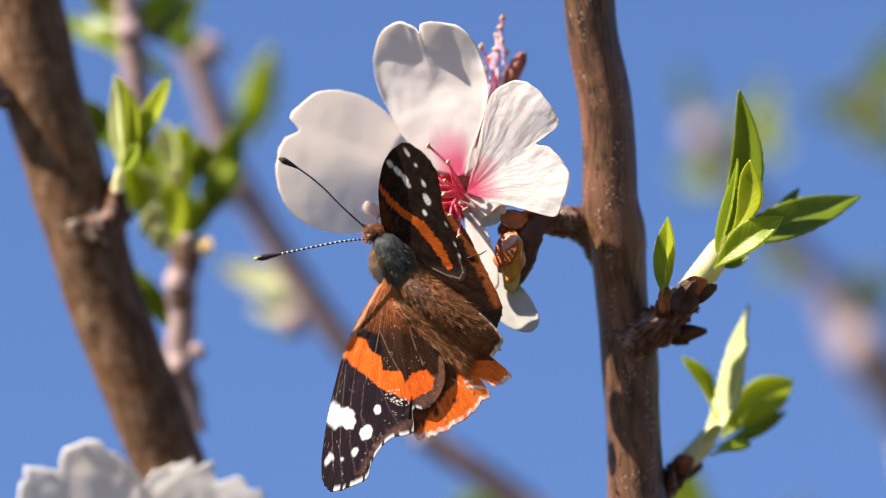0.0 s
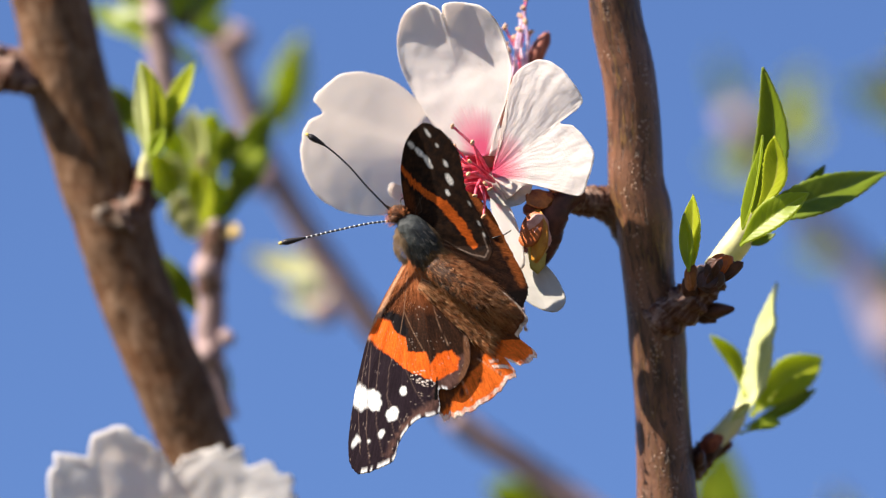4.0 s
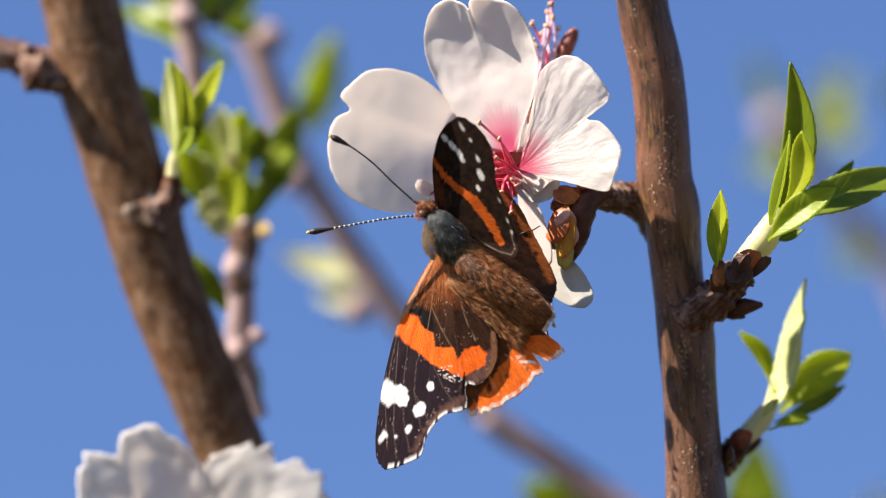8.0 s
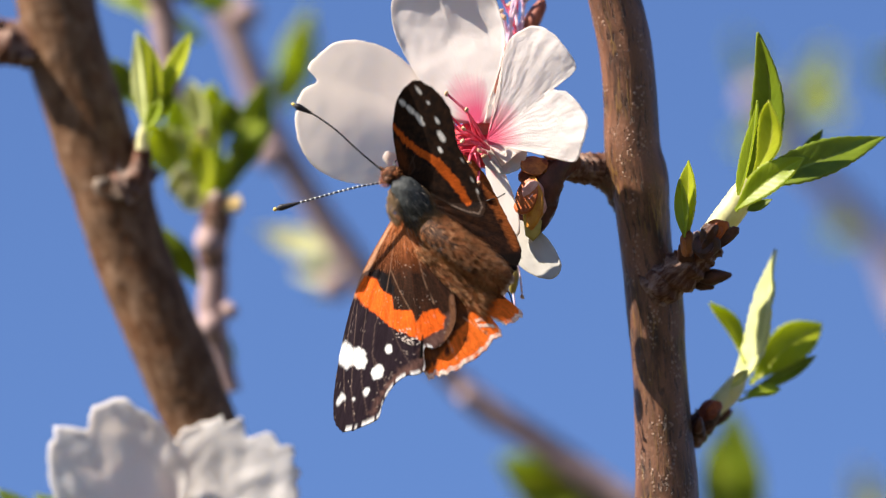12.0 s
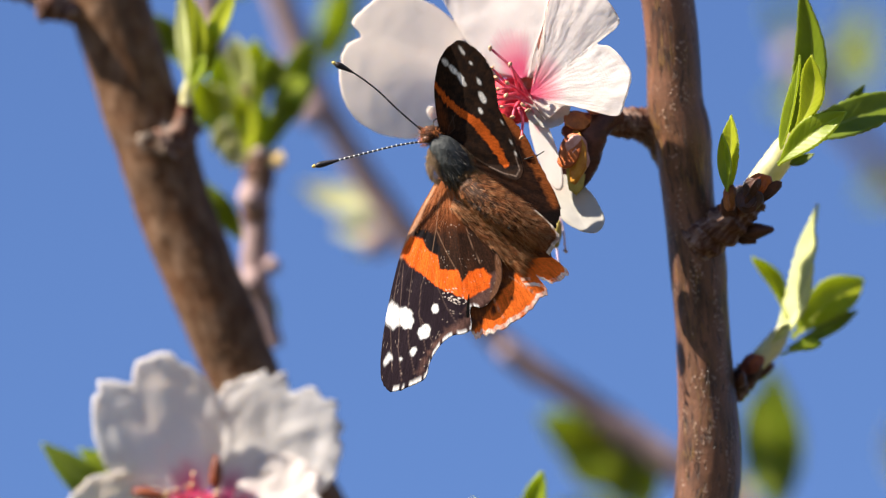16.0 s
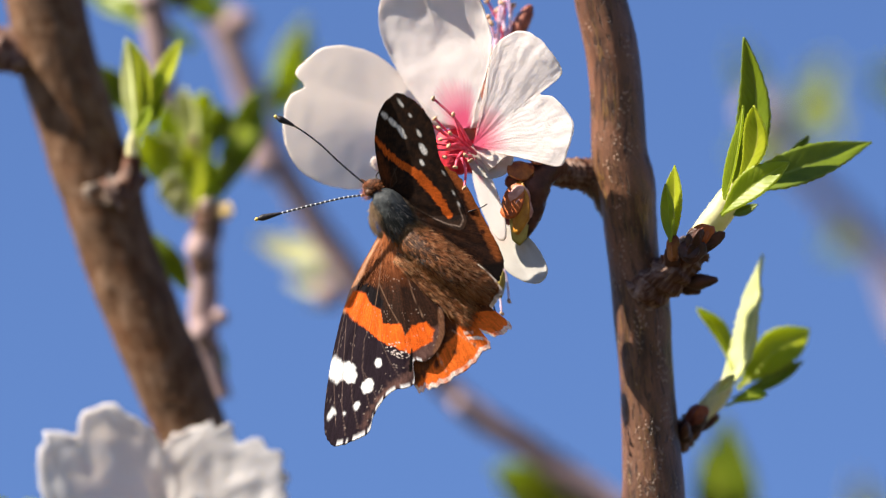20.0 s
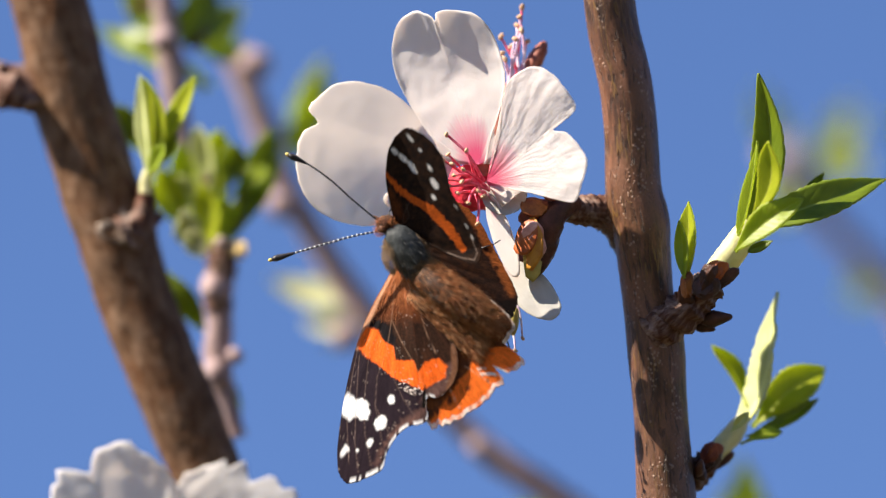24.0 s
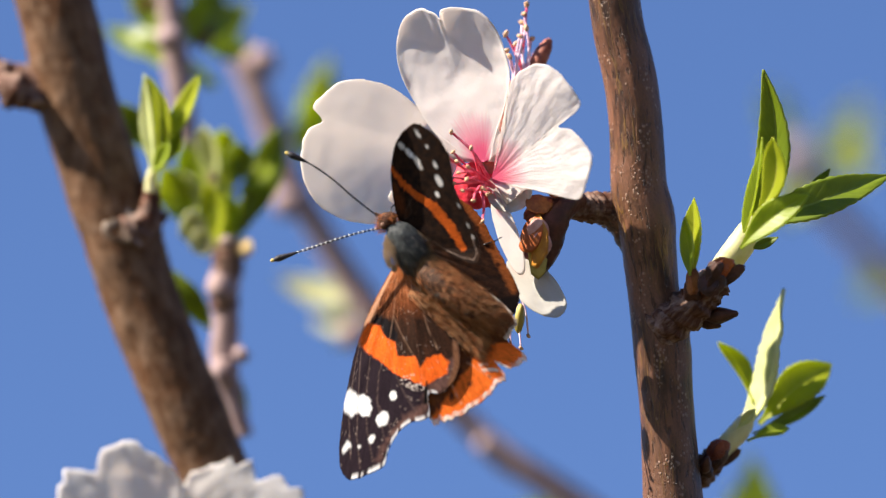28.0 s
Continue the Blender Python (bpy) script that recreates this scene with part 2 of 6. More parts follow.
def scaled_wing(name):
    """Wing scales: colour by the wing's own pattern, with fine powdery grain."""
    n = Nodes(name)
    col = n.attribute("pattern").outputs["Color"]
    wing = n.attribute("blade").outputs["Vector"]
    grain = n.noise(place_of(n), 5200.0, 3.0, 0.7)
    rays = n.noise(n.spread(wing, (70.0, 9.0, 1.0)), 1.0, 3.0, 0.6)
    col = n.mix(0.55, col, n.ramp(grain, (0.3, (0.35, 0.35, 0.35)), (0.7, (1.35, 1.35, 1.35))), "MULTIPLY")
    col = n.mix(0.6, col, n.ramp(rays, (0.3, (0.4, 0.38, 0.36)), (0.7, (1.5, 1.45, 1.4))), "MULTIPLY")
    height = n.maths("ADD", grain, rays)
    return n.done(col, 0.55, n.bump(height, 0.00005, 0.9), specular=0.05)


BARK_NEAR = smooth_bark("bark_grey_brown", (0.015, 0.006, 0.002), (0.048, 0.017, 0.006), (0.172, 0.074, 0.038), (0.15, 0.080, 0.016), (0.48, 0.34, 0.25))
BARK_SIDE = bark("bark_warm_brown", (0.027, 0.014, 0.007), (0.095, 0.050, 0.027), (0.251, 0.167, 0.114), 0.5, 0.55, 0.3)
BARK_YOUNG = bark("bark_rosy_grey", (0.224, 0.155, 0.152), (0.304, 0.215, 0.211), (0.356, 0.277, 0.271), 0.3, 0.5, 0.0)
BARK_SPUR = bark("bark_dark_spur", (0.013, 0.006, 0.004), (0.078, 0.034, 0.022), (0.364, 0.270, 0.225), 1.4, 0.62, 0.3, 0.0003)
BARK_FAR = bark("bark_pale_rosy", (0.223, 0.167, 0.167), (0.298, 0.223, 0.223), (0.347, 0.285, 0.279), 0.3, 0.3, 0.0)
KNOT_GREY = plain("grey_lichen_scar", (0.094, 0.061, 0.043), (0.296, 0.242, 0.203), 0.9, 420.0, 0.0006)
SCALE_RED = plain("bud_scale_red_brown", (0.094, 0.020, 0.011), (0.250, 0.066, 0.027), 0.50, 520.0, 0.0003)
SCALE_ORANGE = plain("bud_scale_orange", (0.133, 0.035, 0.011), (0.359, 0.133, 0.031), 0.50, 520.0, 0.0003)
SCALE_EMBER = plain("bud_scale_orange_red", (0.203, 0.035, 0.009), (0.452, 0.125, 0.023), 0.50, 520.0, 0.0003)
SCALE_DARK = plain("bud_scale_dark", (0.023, 0.009, 0.006), (0.086, 0.030, 0.016), 0.50, 520.0, 0.0003)
SEPAL = plain("sepal_brown_red", (0.180, 0.053, 0.036), (0.358, 0.136, 0.089), 0.55, 450.0, 0.0003)
SHEATH = plain("pale_green_sheath", (0.56, 0.54, 0.24), (0.74, 0.70, 0.42), 0.45, 200.0, 0.0001, 0.25)
LEAF_FRESH = leafy("leaf_fresh_green", (0.239, 0.324, 0.014), (0.363, 0.440, 0.033), (0.536, 0.573, 0.172), 0.62)
LEAF_DARK = leafy("leaf_deep_green", (0.099, 0.150, 0.005), (0.172, 0.232, 0.012), (0.310, 0.361, 0.069), 0.42)
LEAF_PALE = leafy("leaf_pale_green", (0.449, 0.497, 0.172), (0.592, 0.611, 0.287), (0.669, 0.679, 0.430), 0.30)
LEAF_GOLD = leafy("leaf_yellow_green", (0.363, 0.420, 0.014), (0.497, 0.526, 0.038), (0.592, 0.592, 0.153), 0.62)
LEAF_CREAM = leafy("leaf_cream", (0.413, 0.430, 0.206), (0.533, 0.516, 0.310), (0.585, 0.585, 0.387), 0.35)
LEAF_DULL = leafy("leaf_dull_green", (0.112, 0.163, 0.043), (0.189, 0.241, 0.077), (0.310, 0.344, 0.172), 0.3)
LEAF_BLUSH = leafy("leaf_blush", (0.42, 0.32, 0.26), (0.54, 0.42, 0.34), (0.6, 0.5, 0.4), 0.3)
PETAL_WHITE = petal_skin("petal_white_pink_claw", (0.87, 0.83, 0.815), (0.86, 0.17, 0.34), 0.34, 0.58, 0.25)
PETAL_PURE = petal_skin("petal_white", (0.93, 0.90, 0.88), (0.88, 0.62, 0.68), 0.16, 0.72, 0.07)
PETAL_PLEATED = petal_skin("petal_white_pleated", (0.92, 0.88, 0.865), (0.88, 0.13, 0.29), 0.38, 0.62, 0.5, 1.1)
# cream petal, its colour dulled to carry the shade it hangs in
PETAL_SHADED_CREAM = petal_skin("petal_shaded_cream", (0.56, 0.54, 0.50), (0.70, 0.44, 0.40), 0.35, 0.4, 0.3)
PETAL_DULL = petal_skin("petal_white_faint_claw", (0.87, 0.85, 0.84), (0.60, 0.10, 0.28), 0.30, 0.62, 0.15)
HEART = plain("flower_heart_crimson", (0.56, 0.014, 0.035), (0.80, 0.05, 0.08), 0.6, 900.0, 0.0004)
HEART_DEEP = plain("flower_heart_magenta", (0.20, 0.008, 0.045), (0.40, 0.03, 0.12), 0.6, 900.0, 0.0008)
FILAMENT = plain("filament_crimson", (0.72, 0.05, 0.11), (0.86, 0.22, 0.30), 0.45, 900.0, 0.0001, 0.2)
FILAMENT_PALE = plain("filament_pink", (0.84, 0.52, 0.70), (0.92, 0.82, 0.87), 0.45, 900.0, 0.0001, 0.2)
ANTHER = plain("anther_ochre", (0.46, 0.26, 0.14), (0.68, 0.46, 0.30), 0.75, 1500.0, 0.0003)
WING = scaled_wing("wing_scales")
FUR_GREY = plain("fur_slate", (0.020, 0.023, 0.024), (0.066, 0.073, 0.073), 0.6, 1600.0, 0.0003)
FUR_BROWN = plain("fur_brown", (0.031, 0.012, 0.005), (0.086, 0.035, 0.014), 0.6, 1600.0, 0.0003)
HAIR_BROWN = plain("hair_rust_brown", (0.30, 0.092, 0.029), (0.54, 0.215, 0.078), 0.4, 2500.0, 0.0)
HAIR_OLIVE = plain("hair_olive_brown", (0.125, 0.066, 0.027), (0.265, 0.164, 0.078), 0.5, 2500.0, 0.0)
HAIR_BLACK = plain("hair_black", (0.010, 0.008, 0.007), (0.030, 0.024, 0.022), 0.5, 2500.0, 0.0)
HAIR_SLATE = plain("hair_slate", (0.13, 0.12, 0.11), (0.34, 0.32, 0.29), 0.5, 2500.0, 0.0)
HAIR_DARK = plain("hair_dark_brown", (0.031, 0.012, 0.005), (0.101, 0.041, 0.016), 0.5, 2500.0, 0.0)
HAIR_GOLD = plain("hair_golden_brown", (0.48, 0.225, 0.095), (0.72, 0.44, 0.24), 0.42, 2500.0, 0.0)
HAIR_TAN = plain("hair_tan", (0.234, 0.148, 0.078), (0.374, 0.265, 0.156), 0.5, 2500.0, 0.0)
HAIR_GREY = plain("hair_olive_grey", (0.035, 0.037, 0.036), (0.098, 0.101, 0.094), 0.45, 2500.0, 0.0)
CHITIN = plain("chitin_black", (0.010, 0.009, 0.010), (0.030, 0.026, 0.028), 0.4, 900.0)
CHITIN_WHITE = plain("chitin_white_scales", (0.52, 0.52, 0.52), (0.72, 0.72, 0.70), 0.6, 900.0)
CHITIN_GREY = plain("chitin_grey_scales", (0.07, 0.065, 0.06), (0.14, 0.13, 0.12), 0.6, 900.0)
CLUB_TIP = plain("club_tip_yellow", (0.45, 0.32, 0.06), (0.70, 0.55, 0.18), 0.5, 900.0)
EYE = plain("eye_brown", (0.05, 0.022, 0.012), (0.11, 0.05, 0.026), 0.25, 900.0)


# ---- building ----
def thing(name, at, label, category, group="", kind=""):
    """An Empty at a place given in the millimetre space."""
    ob = new(name)
    ob.empty_display_size = 0.002
    ob.matrix_world = BASE @ Matrix.Translation((at[0] / 1000, FOCUS + at[1] / 1000, at[2] / 1000))
    return tagged(ob, label, category, group, kind)


def part(name, data, material, parent, label="", smooth=True):
    """One mesh object under a thing or a part; data: vertices in mm, faces and point attributes."""
    verts, faces, attributes = data
    mesh = bpy.data.meshes.new(name)
    mesh.from_pydata([(x / 1000, y / 1000, z / 1000) for x, y, z in verts], [], faces)
    for key, values in attributes.items():
        if key == "pattern":
            layer = mesh.attributes.new(key, "FLOAT_COLOR", "POINT")
            layer.data.foreach_set("color", np.array([(*v, 1.0) for v in values], np.float32).ravel())
        else:
            layer = mesh.attributes.new(key, "FLOAT_VECTOR", "POINT")
            layer.data.foreach_set("vector", np.array(values, np.float32).ravel())
    mesh.polygons.foreach_set("use_smooth", [smooth] * len(mesh.polygons))
    mesh.materials.append(material)
    mesh.update()
    ob = new(name, mesh)
    ob.parent = parent
    if label:
        tagged(ob, label)
    return ob


def rel(p, origin):
    return Vector(p) - Vector(origin)


def joined(pieces):
    verts, faces, attributes = [], [], {}
    for v, f, a in pieces:
        n = len(verts)
        verts += v
        faces += [tuple(i + n for i in face) for face in f]
        for key, values in a.items():
            attributes.setdefault(key, []).extend(values)
    return verts, faces, attributes


def spline(points, steps):
    """A smooth line through the points (tuples of any length)."""
    p = [np.array(q, float) for q in points]
    p = [2 * p[0] - p[1]] + p + [2 * p[-1] - p[-2]]
    made = []
    for i in range(1, len(p) - 2):
        for s in range(steps):
            t = s / steps
            made.append(0.5 * (2 * p[i] + (p[i + 1] - p[i - 1]) * t + (2 * p[i - 1] - 5 * p[i] + 4 * p[i + 1] - p[i + 2]) * t * t
                               + (3 * p[i] - p[i - 1] - 3 * p[i + 1] + p[i + 2]) * t ** 3))
    made.append(p[-2])
    return made


def tube(points, sides=12, steps=6, rough=0.0, grain=0.5, seed=0.0, capped=True, rings=0.0):
    """A tapering, uneven limb through (x, y, z, radius) points."""
    line = spline(points, steps)
    verts, faces, coords = [], [], []
    walked, last = 0.0, None
    normal = Vector((0.31, -0.9, 0.2))
    for k, row in enumerate(line):
        here = Vector(row[:3])
        ahead = Vector(line[min(k + 1, len(line) - 1)][:3]) - Vector(line[max(k - 1, 0)][:3])
        ahead.normalize()
        normal = (normal - ahead * normal.dot(ahead)).normalized()
        cross = ahead.cross(normal)
        walked += (here - last).length if last else 0.0
        last = here
        for s in range(sides):
            a = 2 * math.pi * s / sides
            way = normal * math.cos(a) + cross * math.sin(a)
            r = max(row[3], 0.02)
            if rough:
                spot = Vector((math.cos(a) * 1.3 + seed, math.sin(a) * 1.3, walked * grain / max(r, 1.0)))
                r *= 1 + rough * (noise.noise(spot) + 0.5 * noise.noise(spot * 2.7) + 0.25 * noise.noise(spot * 6.1))
            if rings:
                r *= 1 + 0.075 * math.sin(walked * 2 * math.pi / rings + 1.8 * noise.noise(Vector((math.cos(a), math.sin(a), walked * 0.4 + seed))))
            verts.append(tuple(here + way * r))
            coords.append((math.cos(a) * row[3] * 0.25 + seed, math.sin(a) * row[3] * 0.25, walked))
    for k in range(len(line) - 1):
        for s in range(sides):
            t = (s + 1) % sides
            faces.append((k * sides + s, k * sides + t, (k + 1) * sides + t, (k + 1) * sides + s))
    if capped:
        faces.append(tuple(reversed(range(sides))))
        faces.append(tuple(range((len(line) - 1) * sides, len(line) * sides)))
    return verts, faces, {"tube": coords}


def lump(centre, size, axis=(0, 0, 1), rough=0.15, rings=8, sides=12, seed=0.0, point=0.0):
    """A rounded, uneven body: size is (across, across, half length along axis). point sharpens its far end."""
    turn = Vector(axis).normalized().to_track_quat("Z", "Y").to_matrix()
    verts, faces, coords = [], [], []
    for i in range(rings + 1):
        a = math.pi * i / rings
        for s in range(sides):
            b = 2 * math.pi * s / sides
            v = Vector((math.sin(a) * math.cos(b), math.sin(a) * math.sin(b), -math.cos(a)))
            k = 1 + rough * (noise.noise(v * 1.7 + Vector((seed, 0, 0))) + 0.5 * noise.noise(v * 4.1 + Vector((0, seed, 0))))
            if point and v.z > 0:
                k *= 1 - point * v.z * 0.55 * (1 - abs(v.z) ** 6)
            p = Vector((v.x * size[0] * k, v.y * size[1] * k, v.z * size[2] * (k if not point else 1)))
            verts.append(tuple(Vector(centre) + turn @ p))
            coords.append((v.x * size[0] * 0.25, v.y * size[1] * 0.25, v.z * size[2]))
    for i in range(rings):
        for s in range(sides):
            t = (s + 1) % sides
            faces.append((i * sides + s, i * sides + t, (i + 1) * sides + t, (i + 1) * sides + s))
    return verts, faces, {"tube": coords, "blade": [(0.5, 0.9, 0.0)] * len(verts)}


def sheet(nu, nv, shape, thick, colour=None):
    """A thin closed body over u in -1..1 and v in 0..1, with a rim."""
    grid = [[Vector(shape(2 * i / nu - 1, j / nv)) for i in range(nu + 1)] for j in range(nv + 1)]
    top, bottom, blade, pattern = [], [], [], []
    for j in range(nv + 1):
        for i in range(nu + 1):
            du = grid[j][min(i + 1, nu)] - grid[j][max(i - 1, 0)]
            dv = grid[min(j + 1, nv)][i] - grid[max(j - 1, 0)][i]
            n = du.cross(dv)
            n = n.normalized() if n.length > 1e-9 else Vector((0, -1, 0))
            top.append(tuple(grid[j][i] + n * thick / 2))
            bottom.append(tuple(grid[j][i] - n * thick / 2))
            blade.append((2 * i / nu - 1, j / nv, 0.0))
            if colour:
                pattern.append(colour(2 * i / nu - 1, j / nv, grid[j][i]))
    count, w = len(top), nu + 1
    faces = []
    for j in range(nv):
        for i in range(nu):
            a = j * w + i
            faces.append((a, a + 1, a + w + 1, a + w))
            faces.append((count + a, count + a + w, count + a + w + 1, count + a + 1))
    rim = [i for i in range(w)] + [j * w + nu for j in range(1, nv + 1)] + [nv * w + i for i in range(nu - 1, -1, -1)] + [j * w for j in range(nv - 1, 0, -1)]
    for a, b in zip(rim, rim[1:] + rim[:1]):
        faces.append((b, a, a + count, b + count))
    attributes = {"blade": blade + blade}
    if colour:
        attributes["pattern"] = pattern + pattern
    return top + bottom, faces, attributes


def facing(base, tip, front):
    """The frame of a leaf or petal: y from base to tip, z towards front."""
    y = (Vector(tip) - Vector(base)).normalized()
    f = Vector(front)
    z = (f - y * f.dot(y)).normalized()
    x = y.cross(z)
    return Matrix(((x.x, y.x, z.x), (x.y, y.y, z.y), (x.z, y.z, z.z)))


def leaf(base, tip, width, front=(0, -1, 0.2), fold=0.3, curl=0.1, bend=0.0, sway=0.0, saw=0.09, widest=0.45, seed=0.0, thick=0.28, nu=14, nv=64, twist=0.0, waist=0.0):
    """A lance-shaped leaf with a folded midrib, toothed rim and a curling tip."""
    m, length = facing(base, tip, front), (Vector(tip) - Vector(base)).length
    power = math.log(0.5) / math.log(widest)

    def shape(u, v):
        half = width / 2 * (math.sin(math.pi * min(1, v ** power)) ** 0.85 if 0 < v < 1 else 0.0)
        half = max(half, 0.18 * (1 - v) * width * 0.4)
        teeth = 1 + saw * (abs(math.sin(v * 46 + seed + 2.5 * noise.noise(Vector((v * 7, seed, u))))) - 0.5) * abs(u) ** 6
        wave = noise.noise(Vector((u * 0.8 + seed, v * 2.6, seed))) * 0.10 * width
        x = u * half * teeth * math.cos(fold) + bend * length * math.sin(math.pi * v) * 0.5 + sway * length * math.sin(2 * math.pi * v)
        half *= 1 - waist * math.exp(-((v - 0.74) / 0.08) ** 2)
        turned = twist * v
        x += u * half * teeth * (math.cos(turned) - 1) * math.cos(fold)
        z = u * half * math.sin(turned) + abs(u) * half * math.sin(fold) + curl * length * (v - 0.5) ** 2 * 4 - curl * length + wave * v
        return Vector(base) + m @ Vector((x, v * length, z))

    return sheet(nu, nv, shape, thick)


def petal(base, tip, width, front, cup=0.15, ruffle=0.06, notch=0.12, notch_at=0.0, fold=0.0, seed=0.0, thick=0.13, nu=60, nv=30, claw=0.25, skew=0.0, frill=0.012):
    """A broad, notched, gently crumpled petal on a narrow claw."""
    m, length = facing(base, tip, front), (Vector(tip) - Vector(base)).length
    b, a = length / 2, width / 2

    def shape(u, v):
        f = radians(82) * u
        r = 2 * math.cos(f) / b / (math.sin(f) ** 2 / a ** 2 + math.cos(f) ** 2 / b ** 2)
        r *= 1 - notch * math.exp(-((f - radians(notch_at)) / 0.085) ** 2) + 0.03 * noise.noise(Vector((f * 4, seed, 0)))
        r *= (1 + skew * math.sin(f)) * (1 + frill * (noise.noise(Vector((f * 19, seed, 3))) + noise.noise(Vector((f * 8, seed, 5)))))
        s = r * v
        x, y = s * math.sin(f), s * math.cos(f)
        x *= 1 - claw * math.exp(-(y / (0.16 * length)) ** 2)
        k = Vector((x / width * 3.1, y / length * 2.7, seed))
        z = cup * length * ((x / width) ** 2 * 1.5 + (y / length) ** 2 - 0.6 * y / length)
        z += ruffle * length * v * (noise.noise(k) + 0.55 * noise.noise(k * 2.1) + 0.3 * noise.noise(k * 4.3))
        z += fold * abs(x) * (0.4 + 0.6 * v)
        return Vector(base) + m @ Vector((x, y, z))

    return sheet(nu, nv, shape, thick)


def fan_petal(base, outline, lean, cup=0.0, ruffle=0.03, pleat=0.0, seed=0.0, swell=(), thick=0.14, nu=110, nv=56, fine=0.05, form=None):
    """A petal fanned out from its claw: outline runs round the free edge in (x, z), lean is its slope, swell its broad folds."""
    b = Vector(base)
    line = spline([(p[0], p[2]) for p in outline], 10)
    angle = np.unwrap([math.atan2(p[1] - b.z, p[0] - b.x) for p in line])
    reach = np.array([math.hypot(p[0] - b.x, p[1] - b.z) for p in line])
    way, length = np.linspace(0, 1, len(line)), float(max(reach))
    calm = np.array([reach[max(0, i - 16):i + 17].max() * 0.5 + reach[max(0, i - 16):i + 17].mean() * 0.5 for i in range(len(reach))])
    calm = np.array([calm[max(0, i - 8):i + 9].mean() for i in range(len(calm))])

    def shape(u, v):
        s = (u + 1) / 2
        f, r = np.interp(s, way, angle), (np.interp(s, way, calm) * (1 - v ** 5) + np.interp(s, way, reach) * v ** 5) * v
        r *= 1 + 0.008 * v * noise.noise(Vector((s * 40, seed, 2)))
        x, z = math.cos(f) * r, math.sin(f) * r
        y = lean[0] * x + lean[1] * z - cup * length * (4 * (s - 0.5) ** 2) * v ** 1.5
        k = Vector((x / length * 3.1, z / length * 3.1, seed))
        y += ruffle * length * v * (noise.noise(k) + 0.5 * noise.noise(k * 2.2) + 0.25 * noise.noise(k * 4.6))
        y += pleat * v * math.sin(f * 27 + 3 * noise.noise(k)) * (0.6 + noise.noise(k * 1.3))
        y += 0.45 * pleat * v * math.sin(f * 88 + 9 * noise.noise(k * 1.7)) * (0.5 + noise.noise(k * 2.3))
        y += fine * v * (noise.noise(Vector((f * 11, v * 12, seed))) + 0.6 * noise.noise(Vector((f * 24, v * 34, seed))))
        if form:
            y += form(x, z, s, v)
        for sx, sz, radius, height in swell:
            y += height * math.exp(-((x + b.x - sx) ** 2 + (z + b.z - sz) ** 2) / radius ** 2)
        return Vector((x, y, z))

    verts, faces, attributes = sheet(nu, nv, shape, thick)
    return verts, faces, attributes


def scale_leaf(base, tip, width, front, seed=0.0):
    """A stiff, cupped bud scale."""
    return petal(base, tip, width, front, cup=-0.30, ruffle=0.05, notch=0.0, seed=seed, thick=0.4, nu=18, nv=12, claw=0.0, frill=0.05)


def stamen(parent, foot, top, bow, filament, r=0.13, anther=0.42, seed=0.0):
    foot, top = Vector(foot), Vector(top)
    mid = (foot + top) / 2 + Vector(bow)
    ob = part("stamen", tube([(*foot, r * 1.25), (*mid, r), (*top, r * 0.8)], 6, 5), filament, parent)
    axis = Vector((math.sin(seed * 7.1), -0.5, math.cos(seed * 5.3)))
    part("anther", lump(top, (anther * 0.7, anther * 0.6, anther), axis, 0.25, 6, 8, seed), ANTHER, ob)
    return ob


# ---- ground ----
n = Nodes("orchard_grass")
spot = place_of(n)
g1, g2 = n.noise(spot, 3.0, 8.0, 0.7), n.noise(spot, 0.3, 4.0, 0.6)
gcol = n.mix(n.ramp(g1, (0.35, (0, 0, 0)), (0.7, (1, 1, 1))), (0.028, 0.034, 0.011), (0.068, 0.062, 0.026))
gcol = n.mix(n.ramp(g2, (0.4, (0, 0, 0)), (0.7, (0.7, 0.7, 0.7))), gcol, (0.095, 0.062, 0.036))
GRASS = n.done(gcol, 0.9, n.bump(g1, 0.05, 0.8))


def ground():
    rows = 60
    edge = [((i / rows) * 2 - 1) for i in range(rows + 1)]
    line = [math.copysign(abs(e) ** 4 * 3000 + abs(e) * 6, e) for e in edge]
    verts = [(x * 1000, y * 1000, (noise.noise(Vector((x * 0.35, y * 0.35, 2))) * 0.05 - 0.02) * 1000) for y in line for x in line]
    faces = [(j * (rows + 1) + i, j * (rows + 1) + i + 1, (j + 1) * (rows + 1) + i + 1, (j + 1) * (rows + 1) + i) for j in range(rows) for i in range(rows)]
    ob = part("ground", (verts, faces, {}), GRASS, None)
    return tagged(ob, "dry orchard grass with bare earth patches", "ground", kind="structure")


ground()


def down_to_ground(start, foot, r0, r1, count=4):
    """Points of a limb from a place in the millimetre space to a foot on the ground, given in metres."""
    inverse = BASE.inverted()
    a = Vector((start[0], start[1] + FOCUS * 1000, start[2]))
    b = inverse @ Vector(foot) * 1000
    made = []
    for k in range(1, count + 1):
        t = k / count
        p = a.lerp(b, t) + Vector((math.sin(t * 3.1) * 25, 0, 0))
        made.append((p.x, p.y - FOCUS * 1000, p.z, r0 + (r1 - r0) * t))
    return made


def shifted(points, origin):
    return [(p[0] - origin[0], p[1] - origin[1], p[2] - origin[2], *p[3:]) for p in points]


